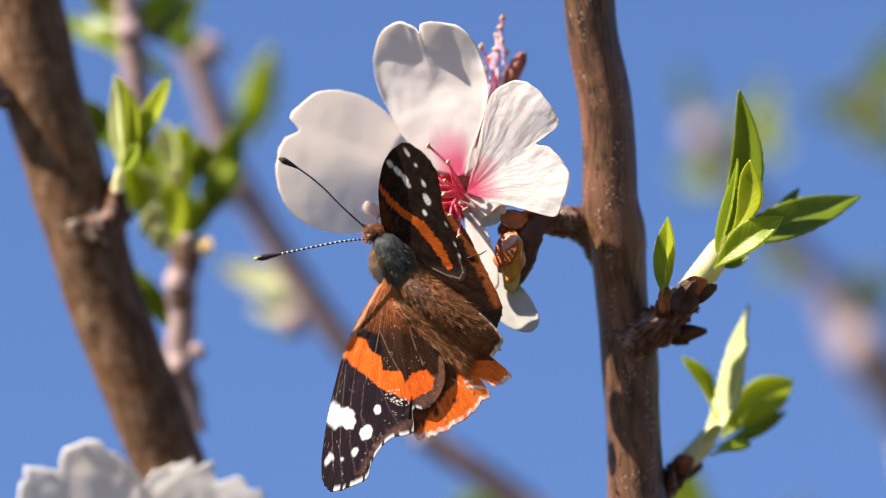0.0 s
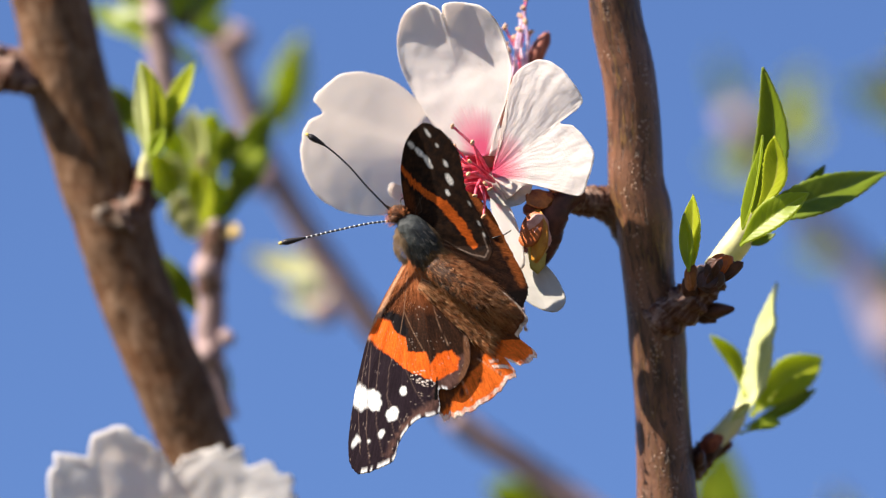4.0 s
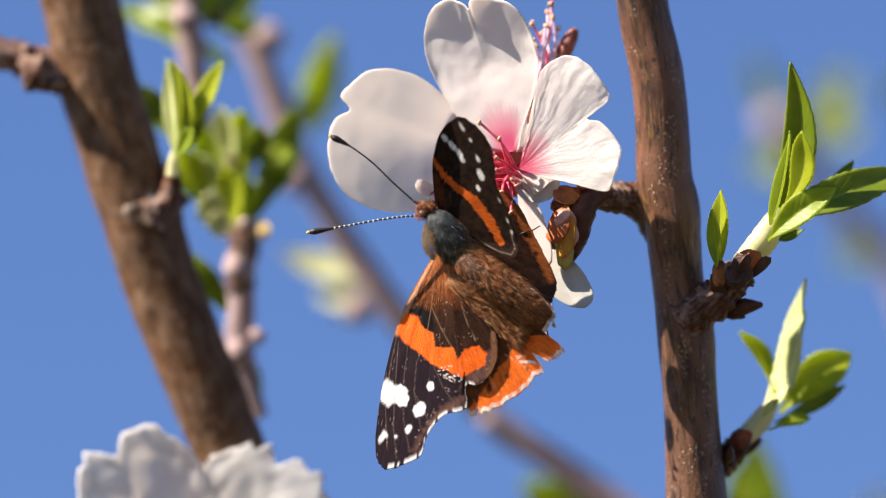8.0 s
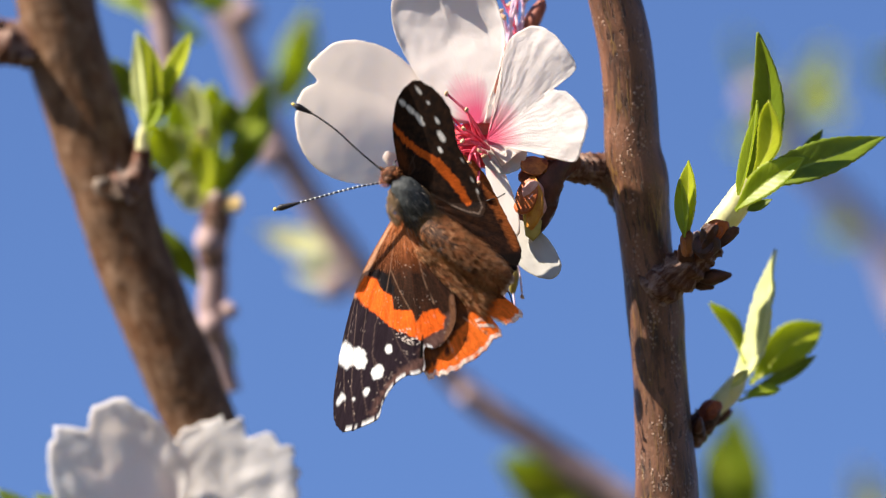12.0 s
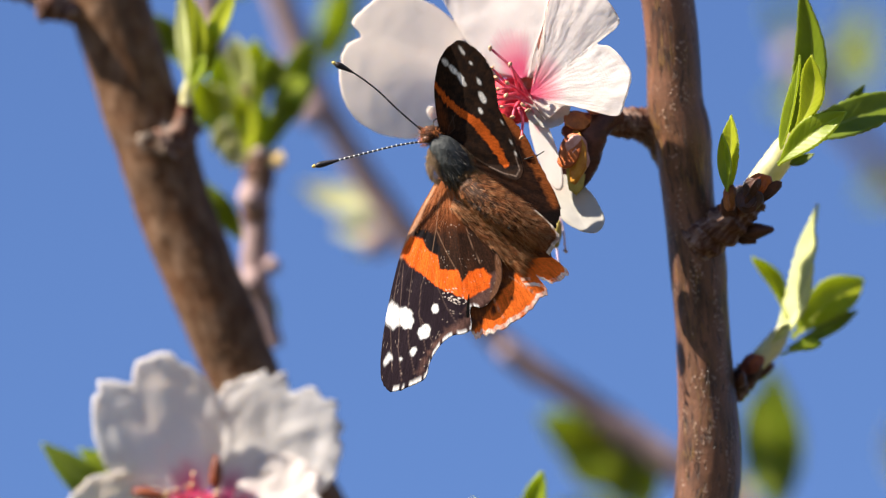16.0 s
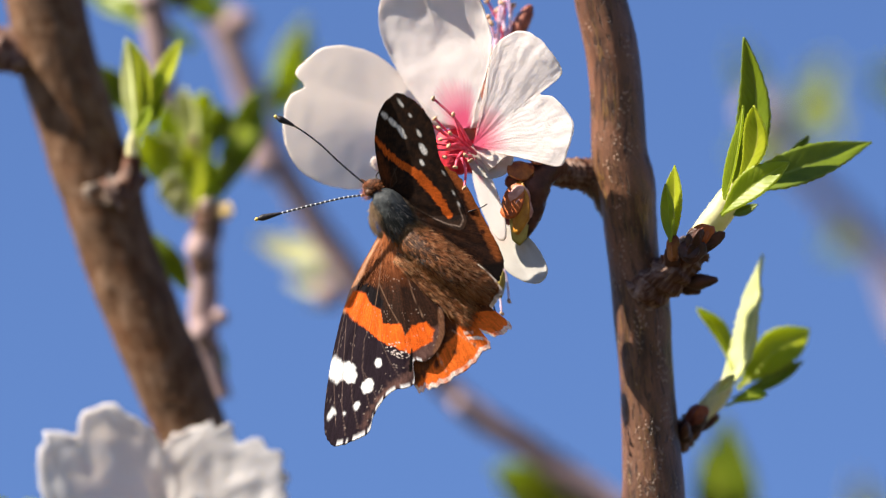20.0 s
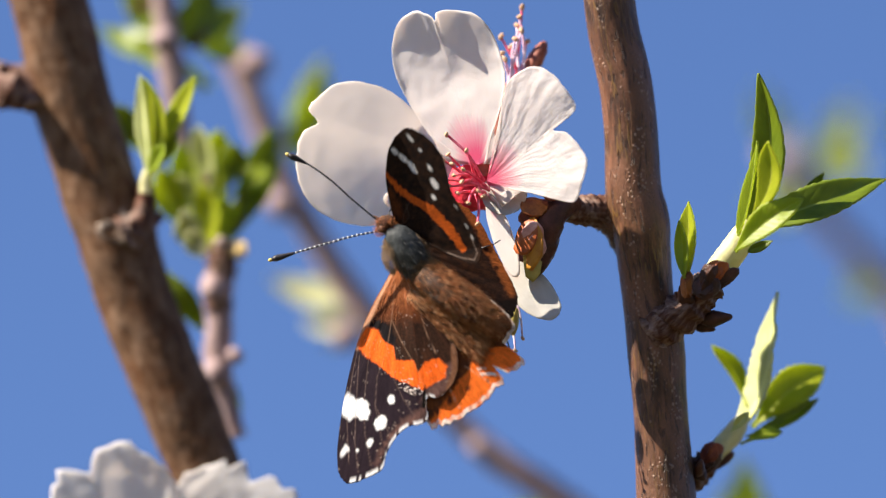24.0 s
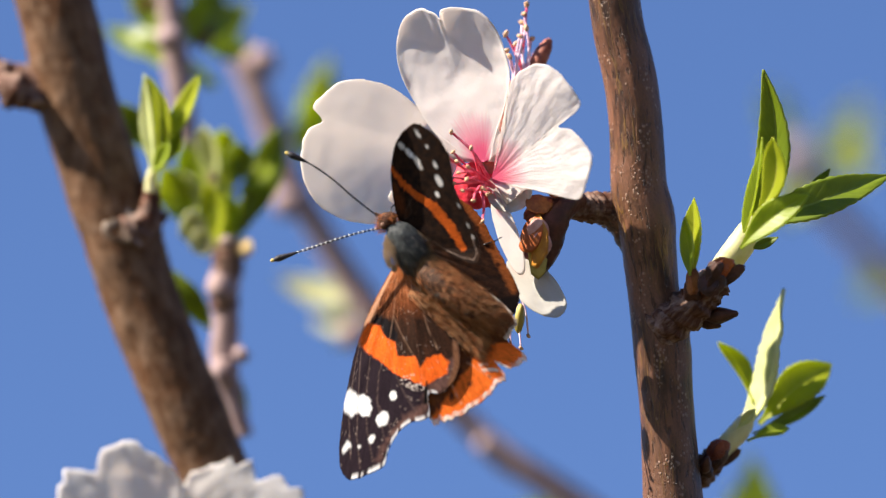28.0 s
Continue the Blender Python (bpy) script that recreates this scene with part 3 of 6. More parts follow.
# ---- the near limb ----
def near_limb():
    line = [(22.2, 4.4, 65.9, 3.85), (22.5, 4.4, 53.6, 3.62), (23.1, 4.4, 42.8, 3.54), (24.0, 4.4, 33.6, 3.54), (25.7, 4.4, 25.9, 3.62), (26.5, 4.4, 18.2, 3.70), (26.8, 4.4, 11.3, 3.85), (27.6, 4.4, 7.4, 4.00), (28.1, 4.4, 2.8, 3.77), (28.6, 4.4, -2.6, 3.54), (29.4, 4.4, -7.2, 3.85), (29.8, 4.4, -11.1, 3.93), (30.1, 4.4, -15.7, 3.77), (30.5, 4.4, -21.9, 3.77), (30.9, 4.4, -28.0, 3.93), (31.2, 4.4, -34.2, 4.31), (31.1, 4.4, -40.3, 4.47), (30.4, 4.4, -47.3, 4.47)]
    origin = line[-1][:3]
    limb = thing("tree_limb", origin, "grey-brown fruit tree limb with cracked flaking bark", "branch", "limbs of the tree")
    tail = down_to_ground(line[-1], (0.04, 1.0, -0.03), 5.0, 16.0, 5)
    part("wood", tube(shifted(line, origin), 64, 14, 0.028, 0.55, 3.1, False), BARK_NEAR, limb)
    part("lower_wood", tube(shifted([line[-1]] + tail, origin), 24, 6, 0.05, 0.55, 3.1), BARK_NEAR, limb)
    # the short spur that bears the blossom
    spur = shifted([(26.9, 7.6, 7.0, 3.08), (24.8, 7.2, 7.8, 2.62), (22.9, 6.2, 8.3, 2.31), (20.9, 4.6, 8.6, 2.08), (19.0, 2.8, 8.6, 1.85), (17.4, 0.9, 8.8, 1.70)], origin)
    part("spur", tube(spur, 36, 16, 0.16, 2.2, 8.4, True, 1.15), BARK_SPUR, limb, "dark ringed fruiting spur")
    flare = shifted([(28.1, 5.8, 3.2, 3.39), (26.9, 5.8, 4.9, 3.39), (25.3, 5.8, 6.6, 2.93), (23.8, 5.8, 7.6, 2.47), (22.5, 5.8, 8.2, 2.08)], origin)
    part("branch_collar", tube(flare, 32, 8, 0.10, 1.0, 3.3), BARK_NEAR, limb)
    # the leafy spur lower down, with its swollen collar
    spur = shifted([(29.7, 3.0, -8.0, 3.08), (31.6, 1.8, -6.5, 2.85), (33.5, 0.8, -5.1, 2.62), (35.2, 0.6, -3.5, 2.31), (36.6, 0.6, -2.0, 2.23), (37.6, 0.6, -0.9, 1.92)], origin)
    part("spur", tube(spur, 36, 16, 0.22, 2.4, 5.5, True, 1.9), BARK_SPUR, limb, "dark ringed fruiting spur")
    part("collar", lump(rel((30.7, 2.4, -7.2), origin), (3.3, 3.0, 2.7), (0.75, -0.1, 0.45), 0.22, 24, 36, 4.0), BARK_SPUR, limb)
    spur = shifted([(32.6, 9.3, -28.2, 2.65), (34.5, 9.3, -27.6, 2.34), (36.0, 9.3, -26.5, 1.95), (36.9, 9.3, -25.5, 1.56), (37.5, 9.3, -24.9, 1.33)], origin)
    part("spur", tube(spur, 24, 8, 0.3, 2.4, 1.5), BARK_SPUR, limb, "dark ringed fruiting spur")
    # lateral buds on the leafy spur
    for tip, foot, r, mat in (((39.7, 1.5, -6.0), (35.7, 1.5, -6.3), 1.15, SCALE_DARK), ((33.2, -2.3, -2.0), (34.4, -0.6, -4.3), 1.2, SCALE_DARK),
                              ((37.5, 2.9, -7.6), (34.8, 2.9, -6.9), 0.9, SCALE_DARK), ((36.2, 6.3, -28.1), (35.3, 6.3, -26.6), 1.0, SCALE_DARK),
                              ((35.8, 3.3, -25.6), (35.4, 4.8, -27.4), 0.8, SCALE_DARK)):
        a, b = rel(foot, origin), rel(tip, origin)
        bud = part("bud", lump((a + b) / 2, (r, r, (b - a).length * 0.62), b - a, 0.2, 8, 10, tip[0], 0.9), mat, limb, "dark pointed bud")
        part("bud_scale", lump(a.lerp(b, 0.62), (r * 0.62, r * 0.62, (b - a).length * 0.42), b - a, 0.2, 6, 8, tip[2], 0.9), SCALE_ORANGE, bud)
    return limb


near_limb()


# ---- the side limb ----
def side_limb():
    line = [(-69.5, 30.0, 105.5, 4.42), (-66.0, 30.0, 86.6, 4.73), (-61.7, 30.0, 67.6, 5.05), (-59.3, 30.0, 56.6, 5.21), (-56.6, 30.0, 45.5, 5.36), (-54.0, 30.0, 36.1, 5.44), (-52.3, 30.0, 28.2, 5.52), (-49.9, 30.0, 19.5, 5.52), (-47.3, 30.0, 10.8, 5.52), (-45.6, 30.0, 6.9, 5.60), (-44.6, 30.0, 2.9, 5.44), (-41.9, 30.0, -5.0, 5.29), (-38.8, 30.0, -12.9, 5.21), (-35.4, 30.0, -20.8, 5.21), (-32.5, 30.0, -27.9, 4.89), (-29.1, 30.0, -35.0, 4.73), (-24.8, 30.0, -42.9, 4.73), (-20.9, 30.0, -50.0, 4.89)]
    origin = line[-1][:3]
    limb = thing("tree_limb", origin, "warm brown tree limb with grey scar and stubby spurs", "branch", "limbs of the tree")
    tail = down_to_ground(line[-1], (-0.03, 1.08, -0.03), 5.2, 15.0, 5)
    part("wood", tube(shifted(line, origin), 48, 12, 0.05, 0.5, 7.7, False), BARK_SIDE, limb)
    part("lower_wood", tube(shifted([line[-1]] + tail, origin), 24, 6, 0.05, 0.5, 7.7), BARK_SIDE, limb)
    part("scar", lump(rel((-45.0, 25.2, 6.8), origin), (3.4, 2.7, 1.0), (-0.1, -1, 0.1), 0.45, 14, 20, 2.0), KNOT_GREY, limb, "pale grey lichen-crusted scar")
    spur = shifted([(-43.9, 25.1, 5.7, 2.83), (-42.3, 25.1, 6.8, 2.12), (-41.3, 25.1, 8.8, 1.49), (-40.9, 25.1, 10.8, 1.26), (-40.9, 25.1, 12.3, 1.10)], origin)
    part("spur", tube(spur, 20, 8, 0.3, 2.4, 5.5), BARK_SPUR, limb, "dark ringed fruiting spur")
    part("bud", lump(rel((-40.0, 26.9, 7.8), origin), (1.0, 1.0, 1.3), (0.6, 0, 0.5), 0.4, 8, 10, 3.3), BARK_SPUR, limb)
    part("bud_scale", lump(rel((-41.2, 27.5, 12.0), origin), (1.25, 1.25, 2.2), (0, 0, 1), 0.2, 8, 10, 1.1, 0.7), SCALE_RED, limb)
    # a broken side shoot at the upper end
    stub = shifted([(-54.6, 30.0, 26.2, 3.79), (-57.4, 30.0, 26.6, 3.16), (-59.8, 30.0, 27.2, 2.60), (-62.5, 30.0, 28.0, 2.37), (-66.1, 30.0, 29.0, 2.21), (-70.4, 30.0, 29.8, 2.13), (-75.9, 30.0, 30.6, 2.05)], origin)
    part("side_shoot", tube(stub, 24, 8, 0.16, 1.4, 6.6), BARK_SPUR, limb, "knotty dark side shoot")
    for c, s, k in (((-59.8, 26.0, 25.9), 2.6, 1.0), ((-57.8, 26.3, 24.8), 2.2, 2.0), ((-61.7, 28.5, 28.5), 1.5, 3.0)):
        part("knot", lump(rel(c, origin), (s, s, s * 0.8), (0.2, -0.6, 0.5), 0.5, 8, 12, k), BARK_SPUR, limb)
    return limb


side_limb()


# ---- thinner twigs behind ----
def twig(line, label, mat, knots=(), foot=None, rough=0.10, joints=()):
    origin = line[-1][:3]
    ob = thing("twig", origin, label, "twig", "twigs behind")
    part("wood", tube(shifted(line, origin), 18, 8, rough, 0.9, line[0][0], foot is None), mat, ob)
    if foot:
        part("lower_wood", tube(shifted([line[-1]] + down_to_ground(line[-1], foot, line[-1][3], 9.0, 5), origin), 14, 6, 0.05, 0.5, 1.0), mat, ob)
    for joint in joints:
        part("joint", tube(shifted(joint, origin), 18, 8, 0.12, 1.4, joint[0][2], True, 1.3), BARK_SPUR, ob, "dark ringed joint")
    for at, size in knots:
        part("knot", lump(rel(at, origin), (size, size, size * 0.8), (0.5, -0.3, 0.6), 0.3, 8, 10, at[0]), mat, ob)
    return ob


twig([(-30.7, 44.0, 5.1, 1.28), (-31.1, 44.0, 2.1, 1.76), (-31.5, 44.0, -0.3, 2.00), (-31.7, 44.0, -3.1, 2.00), (-31.6, 44.0, -6.7, 1.92), (-31.9, 44.0, -10.7, 2.00), (-31.7, 44.0, -13.9, 1.92), (-30.6, 44.0, -17.8, 1.44), (-29.0, 44.0, -22.6, 1.28)],
     "rosy grey young twig with ringed joints", BARK_YOUNG,
     (((-32.0, 42.4, -1.5), 2.4), ((-29.3, 41.2, -11.0), 1.3), ((-31.7, 42.4, -13.4), 2.2), ((-31.2, 44.0, 4.7), 1.8)), joints=(
         ((-31.2, 43.5, 4.8, 1.40), (-31.2, 43.5, 3.2, 2.20), (-31.2, 43.5, 1.6, 2.20), (-31.4, 43.5, 0.1, 2.00)), ((-31.8, 43.8, -2.4, 2.05), (-31.8, 43.8, -3.5, 2.15), (-31.7, 43.8, -4.7, 2.05))))
twig([(-42.2, 58.4, 61.9, 1.29), (-41.0, 58.4, 48.2, 1.45), (-39.9, 58.4, 36.9, 1.78), (-39.1, 58.4, 30.4, 1.94), (-38.4, 58.4, 25.1, 1.78), (-37.4, 58.4, 19.1, 1.45), (-35.4, 58.4, 11.8, 1.13), (-33.4, 58.4, 6.1, 0.81)],
     "rosy grey young twig among leaves", BARK_YOUNG, (((-39.6, 51.9, 33.9), 2.2),))
twig([(-42.4, 91.5, 71.0, 1.33), (-37.5, 91.5, 49.4, 1.49), (-34.0, 91.5, 37.8, 1.66), (-30.9, 91.5, 31.2, 1.83), (-28.0, 91.5, 24.5, 1.99), (-25.5, 91.5, 17.0, 2.07), (-23.0, 91.5, 12.1, 1.99), (-18.5, 91.5, 4.6, 1.99), (-13.1, 91.5, -3.7, 2.16), (-6.1, 91.5, -12.9, 1.99), (2.2, 91.5, -21.6, 1.83), (7.2, 91.5, -26.2, 2.07), (13.8, 91.5, -30.3, 2.07), (21.3, 91.5, -35.7, 2.24), (31.2, 91.5, -42.8, 2.32), (44.5, 91.5, -52.0, 2.49)],
     "blurred rosy grey branch running behind the blossom", BARK_YOUNG,
     (((-24.6, 88.1, 11.2), 2.5), ((-15.1, 89.1, -8.0), 2.3), ((4.3, 90.1, -24.6), 1.9), ((-28.3, 88.1, 31.9), 2.6)), (0.25, 1.4, -0.03))
twig([(49.2, 190.0, 23.9, 0.9), (52.0, 190.0, 18.7, 1.9), (55.0, 190.0, 14.8, 1.9), (59.9, 190.0, 8.8, 1.9), (65.4, 190.0, 3.0, 2.1), (71.1, 190.0, -3.6, 2.4), (76.1, 190.0, -12.0, 4.1), (79.8, 190.0, -16.8, 4.3), (87.5, 190.0, -25.9, 4.5)],
     "far rosy grey branch, out of focus", BARK_FAR, (((51.7, 187.0, 19.8), 3.6), ((77.1, 187.0, -13.3), 4.8)), (0.5, 1.8, -0.03))


# ---- leaf shoots ----
def shoot(origin, label, leaves, stem=(), scales=(), group="leaf shoots"):
    ob = thing("leaf_shoot", origin, label, "leaf shoot", group)
    if stem:
        part("stem", tube(shifted(stem, origin), 14, 8, 0.08, 0.8, 2.0), SHEATH, ob, "pale green sheathed stem")
    for centre, size, axis, mat in scales:
        c, way = rel(centre, origin), Vector(axis).normalized()
        for turn in range(3):
            side = Vector((math.cos(turn * 2.1), -0.9, 0.4 * math.sin(turn * 2.1)))
            foot = c - way * size[2] * 1.1 + side * size[0] * 0.35
            part("bud_scale", scale_leaf(foot, foot + way * size[2] * 2.1 + side * 0.25, size[0] * 1.7, side, centre[0] + turn), mat, ob)
    for k, (base, tip, width, mat, options) in enumerate(leaves):
        part("leaf", leaf(rel(base, origin), rel(tip, origin), width, seed=k * 1.7 + base[0], **options), mat, ob)
    return ob


def upper_shoot():
    o = (37.3, -2.9, -0.7)
    shoot(o, "fresh green leaf shoot on a dark spur", [
        ((42.2, 1.2, 5.8), (43.6, -1.8, 27.0), 5.4, LEAF_DARK, dict(fold=0.45, curl=0.06, bend=0.20, front=(-0.35, -1, 0.1), widest=0.45)),
        ((40.9, -4.1, 4.9), (43.4, -5.8, 17.7), 2.8, LEAF_FRESH, dict(fold=0.7, curl=0.05, bend=0.02, front=(-0.8, -0.6, 0.1), widest=0.4)),
        ((42.2, -6.4, 7.0), (44.9, -9.9, 17.6), 4.2, LEAF_GOLD, dict(fold=0.35, curl=0.10, bend=0.22, front=(-0.5, -0.9, 0.2), widest=0.62)),
        ((43.6, 0.6, 6.6), (61.2, 4.1, 12.8), 5.6, LEAF_DARK, dict(fold=0.35, curl=-0.05, bend=0.06, front=(0.1, -0.9, 0.45), widest=0.42)),
        ((40.4, -6.4, 2.8), (49.6, -8.1, 9.9), 4.4, LEAF_FRESH, dict(fold=0.4, curl=-0.06, bend=-0.05, front=(-0.2, -0.95, 0.3), widest=0.55)),
        ((49.5, 5.0, 9.1), (52.7, 6.5, 13.7), 2.0, LEAF_DARK, dict(fold=0.3, curl=0.1, front=(0.2, -1, 0.2))),
        ((42.1, -0.9, 2.9), (45.5, -0.9, 4.3), 1.4, LEAF_DARK, dict(fold=0.3, curl=0.1, front=(0.2, -1, 0.2)))],
        [(37.4, 0.0, -0.8, 2.00), (38.8, 0.0, 1.1, 1.92), (40.2, 0.0, 2.9, 1.92), (41.3, 0.0, 4.9, 1.69), (42.2, 0.0, 7.2, 0.77)],
        [((37.8, -4.9, 0.2), (1.5, 1.2, 1.3), (0.55, 0, 0.8), SCALE_EMBER), ((36.8, -6.1, -0.3), (1.2, 1.0, 1.2), (0.3, -0.3, 0.8), SCALE_DARK),
         ((38.9, -4.1, -0.8), (1.1, 1.2, 1.8), (0.7, 0, 0.5), SCALE_DARK), ((36.4, -5.2, -2.0), (1.9, 1.6, 1.2), (0.6, 0, 0.7), SCALE_DARK)])
    o = (34.0, -3.5, -2.0)
    shoot(o, "single small folded leaf on a bud", [
        ((33.7, -3.8, -1.1), (34.2, -3.2, 9.6), 3.6, LEAF_GOLD, dict(fold=0.45, curl=0.03, front=(-0.6, -0.8, 0.15), widest=0.5)),
        ((33.5, -5.2, -0.8), (32.9, -4.7, 7.0), 2.4, LEAF_FRESH, dict(fold=0.5, curl=0.05, front=(-0.5, -0.8, 0.0), widest=0.5))],
        (), [((33.9, -3.8, -1.5), (0.9, 0.9, 1.6), (0, 0, 1), SCALE_ORANGE)])


upper_shoot()


def lower_shoot():
    o = (37.5, 10.5, -24.9)
    shoot(o, "pale green leaf shoot, largest leaf upright", [
        ((40.6, 12.2, -21.8), (46.4, 11.4, -2.5), 6.8, LEAF_PALE, dict(fold=0.35, curl=0.04, bend=0.14, sway=0.03, saw=0.12, twist=0.6, waist=0.35, front=(-0.8, -0.8, 0.35), widest=0.5)),
        ((42.2, 11.7, -18.1), (37.5, 12.9, -9.8), 3.0, LEAF_GOLD, dict(fold=0.5, curl=0.12, bend=0.36, front=(0.4, -0.8, 0.3), widest=0.6)),
        ((43.0, 13.5, -21.0), (53.0, 16.0, -12.8), 5.8, LEAF_GOLD, dict(fold=0.35, curl=-0.05, bend=-0.06, front=(0.2, -0.9, 0.45), widest=0.6)),
        ((42.1, 11.7, -22.3), (52.0, 13.5, -17.2), 2.4, LEAF_DARK, dict(fold=0.5, curl=0.05, bend=0.06, front=(0.1, -0.9, 0.6), widest=0.6)),
        ((41.3, 9.9, -23.3), (47.0, 10.5, -21.7), 2.2, LEAF_FRESH, dict(fold=0.3, curl=-0.08, front=(0.0, -0.8, 0.7), widest=0.7)),
        ((39.9, 6.9, -21.6), (42.4, 5.1, -19.0), 1.6, LEAF_PALE, dict(fold=0.5, curl=0.05, front=(0.1, -0.9, 0.2), widest=0.6))],
        [(37.2, 10.2, -25.3, 1.40), (38.3, 10.2, -24.0, 1.40), (39.7, 10.2, -22.6, 1.48), (40.9, 10.2, -21.0, 1.33), (41.9, 10.2, -19.3, 0.70)],
        [((37.3, 6.9, -24.4), (1.4, 1.2, 1.2), (0.6, 0, 0.8), SCALE_RED), ((36.8, 7.5, -25.7), (1.5, 1.3, 1.4), (0.6, -0.2, 0.6), SCALE_DARK),
         ((38.7, 10.5, -25.5), (0.9, 0.9, 1.4), (0.7, 0, 0.5), SCALE_DARK)])


lower_shoot()


def side_shoots():
    o = (-40.8, 22.4, 11.9)
    shoot(o, "yellow-green two-leaved shoot on a brown spur", [
        ((-40.1, 20.0, 13.5), (-41.5, 20.0, 27.8), 2.6, LEAF_PALE, dict(fold=0.5, curl=0.03, bend=-0.06, front=(-0.6, -0.8, 0.2), widest=0.5)),
        ((-39.7, 21.0, 15.4), (-41.1, 21.0, 27.5), 4.4, LEAF_GOLD, dict(fold=0.3, curl=0.06, bend=0.16, front=(-0.6, -0.8, 0.3), widest=0.45)),
        ((-38.9, 21.0, 17.8), (-34.0, 21.0, 27.6), 3.8, LEAF_GOLD, dict(fold=0.5, curl=0.06, bend=0.04, front=(-0.5, -0.8, 0.35), widest=0.5)),
        ((-40.0, 23.0, 14.4), (-36.9, 23.0, 21.3), 3.4, LEAF_DARK, dict(fold=0.5, curl=0.06, front=(0.4, -0.8, 0.2), widest=0.55)),
        ((-40.2, 19.0, 14.1), (-38.0, 19.0, 18.3), 2.6, LEAF_FRESH, dict(fold=0.5, curl=0.06, front=(-0.4, -0.8, 0.2), widest=0.55)),
        ((-41.6, 40.0, 16.9), (-46.1, 40.0, 24.5), 4.4, LEAF_DARK, dict(fold=0.3, curl=0.1, front=(-0.5, -0.8, 0.35), widest=0.6)),
        ],
        [(-40.9, 22.1, 11.5, 0.86), (-40.8, 22.1, 13.2, 0.78), (-40.4, 22.1, 15.0, 0.63), (-40.0, 22.1, 17.0, 0.31)])
    o = (-31.0, 45.6, 4.1)
    shoot(o, "crowded yellow-green leaf rosette at a twig's tip", [
        ((-35.2, 44.0, 6.1), (-40.3, 44.0, 15.7), 5.0, LEAF_GOLD, dict(fold=0.4, curl=0.12, bend=-0.10, front=(-0.3, -0.8, 0.5), widest=0.6)),
        ((-34.6, 45.0, 7.3), (-37.3, 45.0, 19.1), 5.2, LEAF_FRESH, dict(fold=0.5, curl=0.14, bend=-0.06, front=(-0.5, -0.8, 0.4), widest=0.65)),
        ((-34.1, 43.0, 8.9), (-34.4, 43.0, 21.5), 4.6, LEAF_PALE, dict(fold=0.6, curl=0.12, bend=0.10, front=(-0.6, -0.8, 0.2), widest=0.7)),
        ((-32.0, 44.0, 8.9), (-31.5, 44.0, 20.9), 5.6, LEAF_GOLD, dict(fold=0.5, curl=0.16, bend=-0.14, front=(-0.2, -0.9, 0.5), widest=0.7)),
        ((-31.1, 41.0, 11.3), (-29.1, 41.0, 18.7), 4.6, LEAF_DARK, dict(fold=0.5, curl=0.20, bend=0.16, front=(0.4, -0.8, 0.2), widest=0.7)),
        ((-29.7, 46.0, 6.1), (-24.2, 46.0, 21.2), 5.4, LEAF_DARK, dict(fold=0.4, curl=0.05, bend=0.06, front=(0.1, -0.9, 0.3), widest=0.55)),
        ((-29.9, 43.0, 11.9), (-24.7, 43.0, 15.7), 4.2, LEAF_FRESH, dict(fold=0.5, curl=0.12, bend=0.10, front=(-0.3, -0.8, 0.5), widest=0.6)),
        ((-33.2, 40.0, 3.6), (-33.7, 40.0, 13.2), 5.0, LEAF_GOLD, dict(fold=0.5, curl=0.12, bend=0.05, front=(-0.4, -0.8, 0.4), widest=0.55)),
        ((-32.0, 41.0, 4.1), (-30.8, 41.0, 11.9), 4.0, LEAF_FRESH, dict(fold=0.5, curl=0.12, front=(0.3, -0.8, 0.3), widest=0.55)),
        ((-31.6, 46.0, 5.3), (-32.5, 46.0, 16.5), 4.4, LEAF_DARK, dict(fold=0.5, curl=0.08, front=(0.4, -0.8, 0.1), widest=0.6)),
        ((-34.3, 45.0, 8.9), (-38.1, 45.0, 14.4), 4.0, LEAF_PALE, dict(fold=0.4, curl=0.16, front=(-0.5, -0.8, 0.4), widest=0.6)),
        ((-33.7, 39.0, 3.0), (-36.5, 39.0, 9.2), 4.2, LEAF_CREAM, dict(fold=0.4, curl=0.14, bend=-0.16, front=(-0.3, -0.8, 0.45), widest=0.65)),
        ((-33.8, 38.0, 2.9), (-35.5, 38.0, 6.5), 3.4, LEAF_CREAM, dict(fold=0.3, curl=0.10, front=(-0.2, -0.9, 0.3), widest=0.5)),
        ((-30.6, 43.0, 4.9), (-27.2, 43.0, 12.9), 3.6, LEAF_DARK, dict(fold=0.5, curl=0.08, front=(0.4, -0.8, 0.1), widest=0.5)),
        ],
        (), [((-28.8, 40.4, 4.0), (1.45, 1.2, 1.2), (0.6, -0.8, 0), LEAF_CREAM_BUD), ((-33.0, 38.0, 13.9), (0.9, 0.8, 0.9), (0, -1, 0), LEAF_CREAM_BUD), ((-31.5, 40.0, 4.9), (1.0, 0.9, 1.0), (0, -1, 0), SCALE_PALE)])
    o = (-38.0, 37.7, 0.5)
    shoot(o, "small dark green leaf behind the limb", [
        ((-38.8, 37.7, 0.9), (-33.5, 39.3, -7.4), 3.6, LEAF_DARK, dict(fold=0.3, curl=-0.08, bend=-0.1, front=(-0.58, -0.8, 0.45), widest=0.5))])
    o = (-31.0, 45.6, -14.7)
    shoot(o, "small dark green leaf behind the limb", [
        ((-30.8, 47.2, -13.1), (-28.9, 47.2, -20.3), 2.6, LEAF_DARK, dict(fold=0.3, curl=-0.08, bend=-0.1, front=(-0.58, -0.8, 0.45), widest=0.5))])


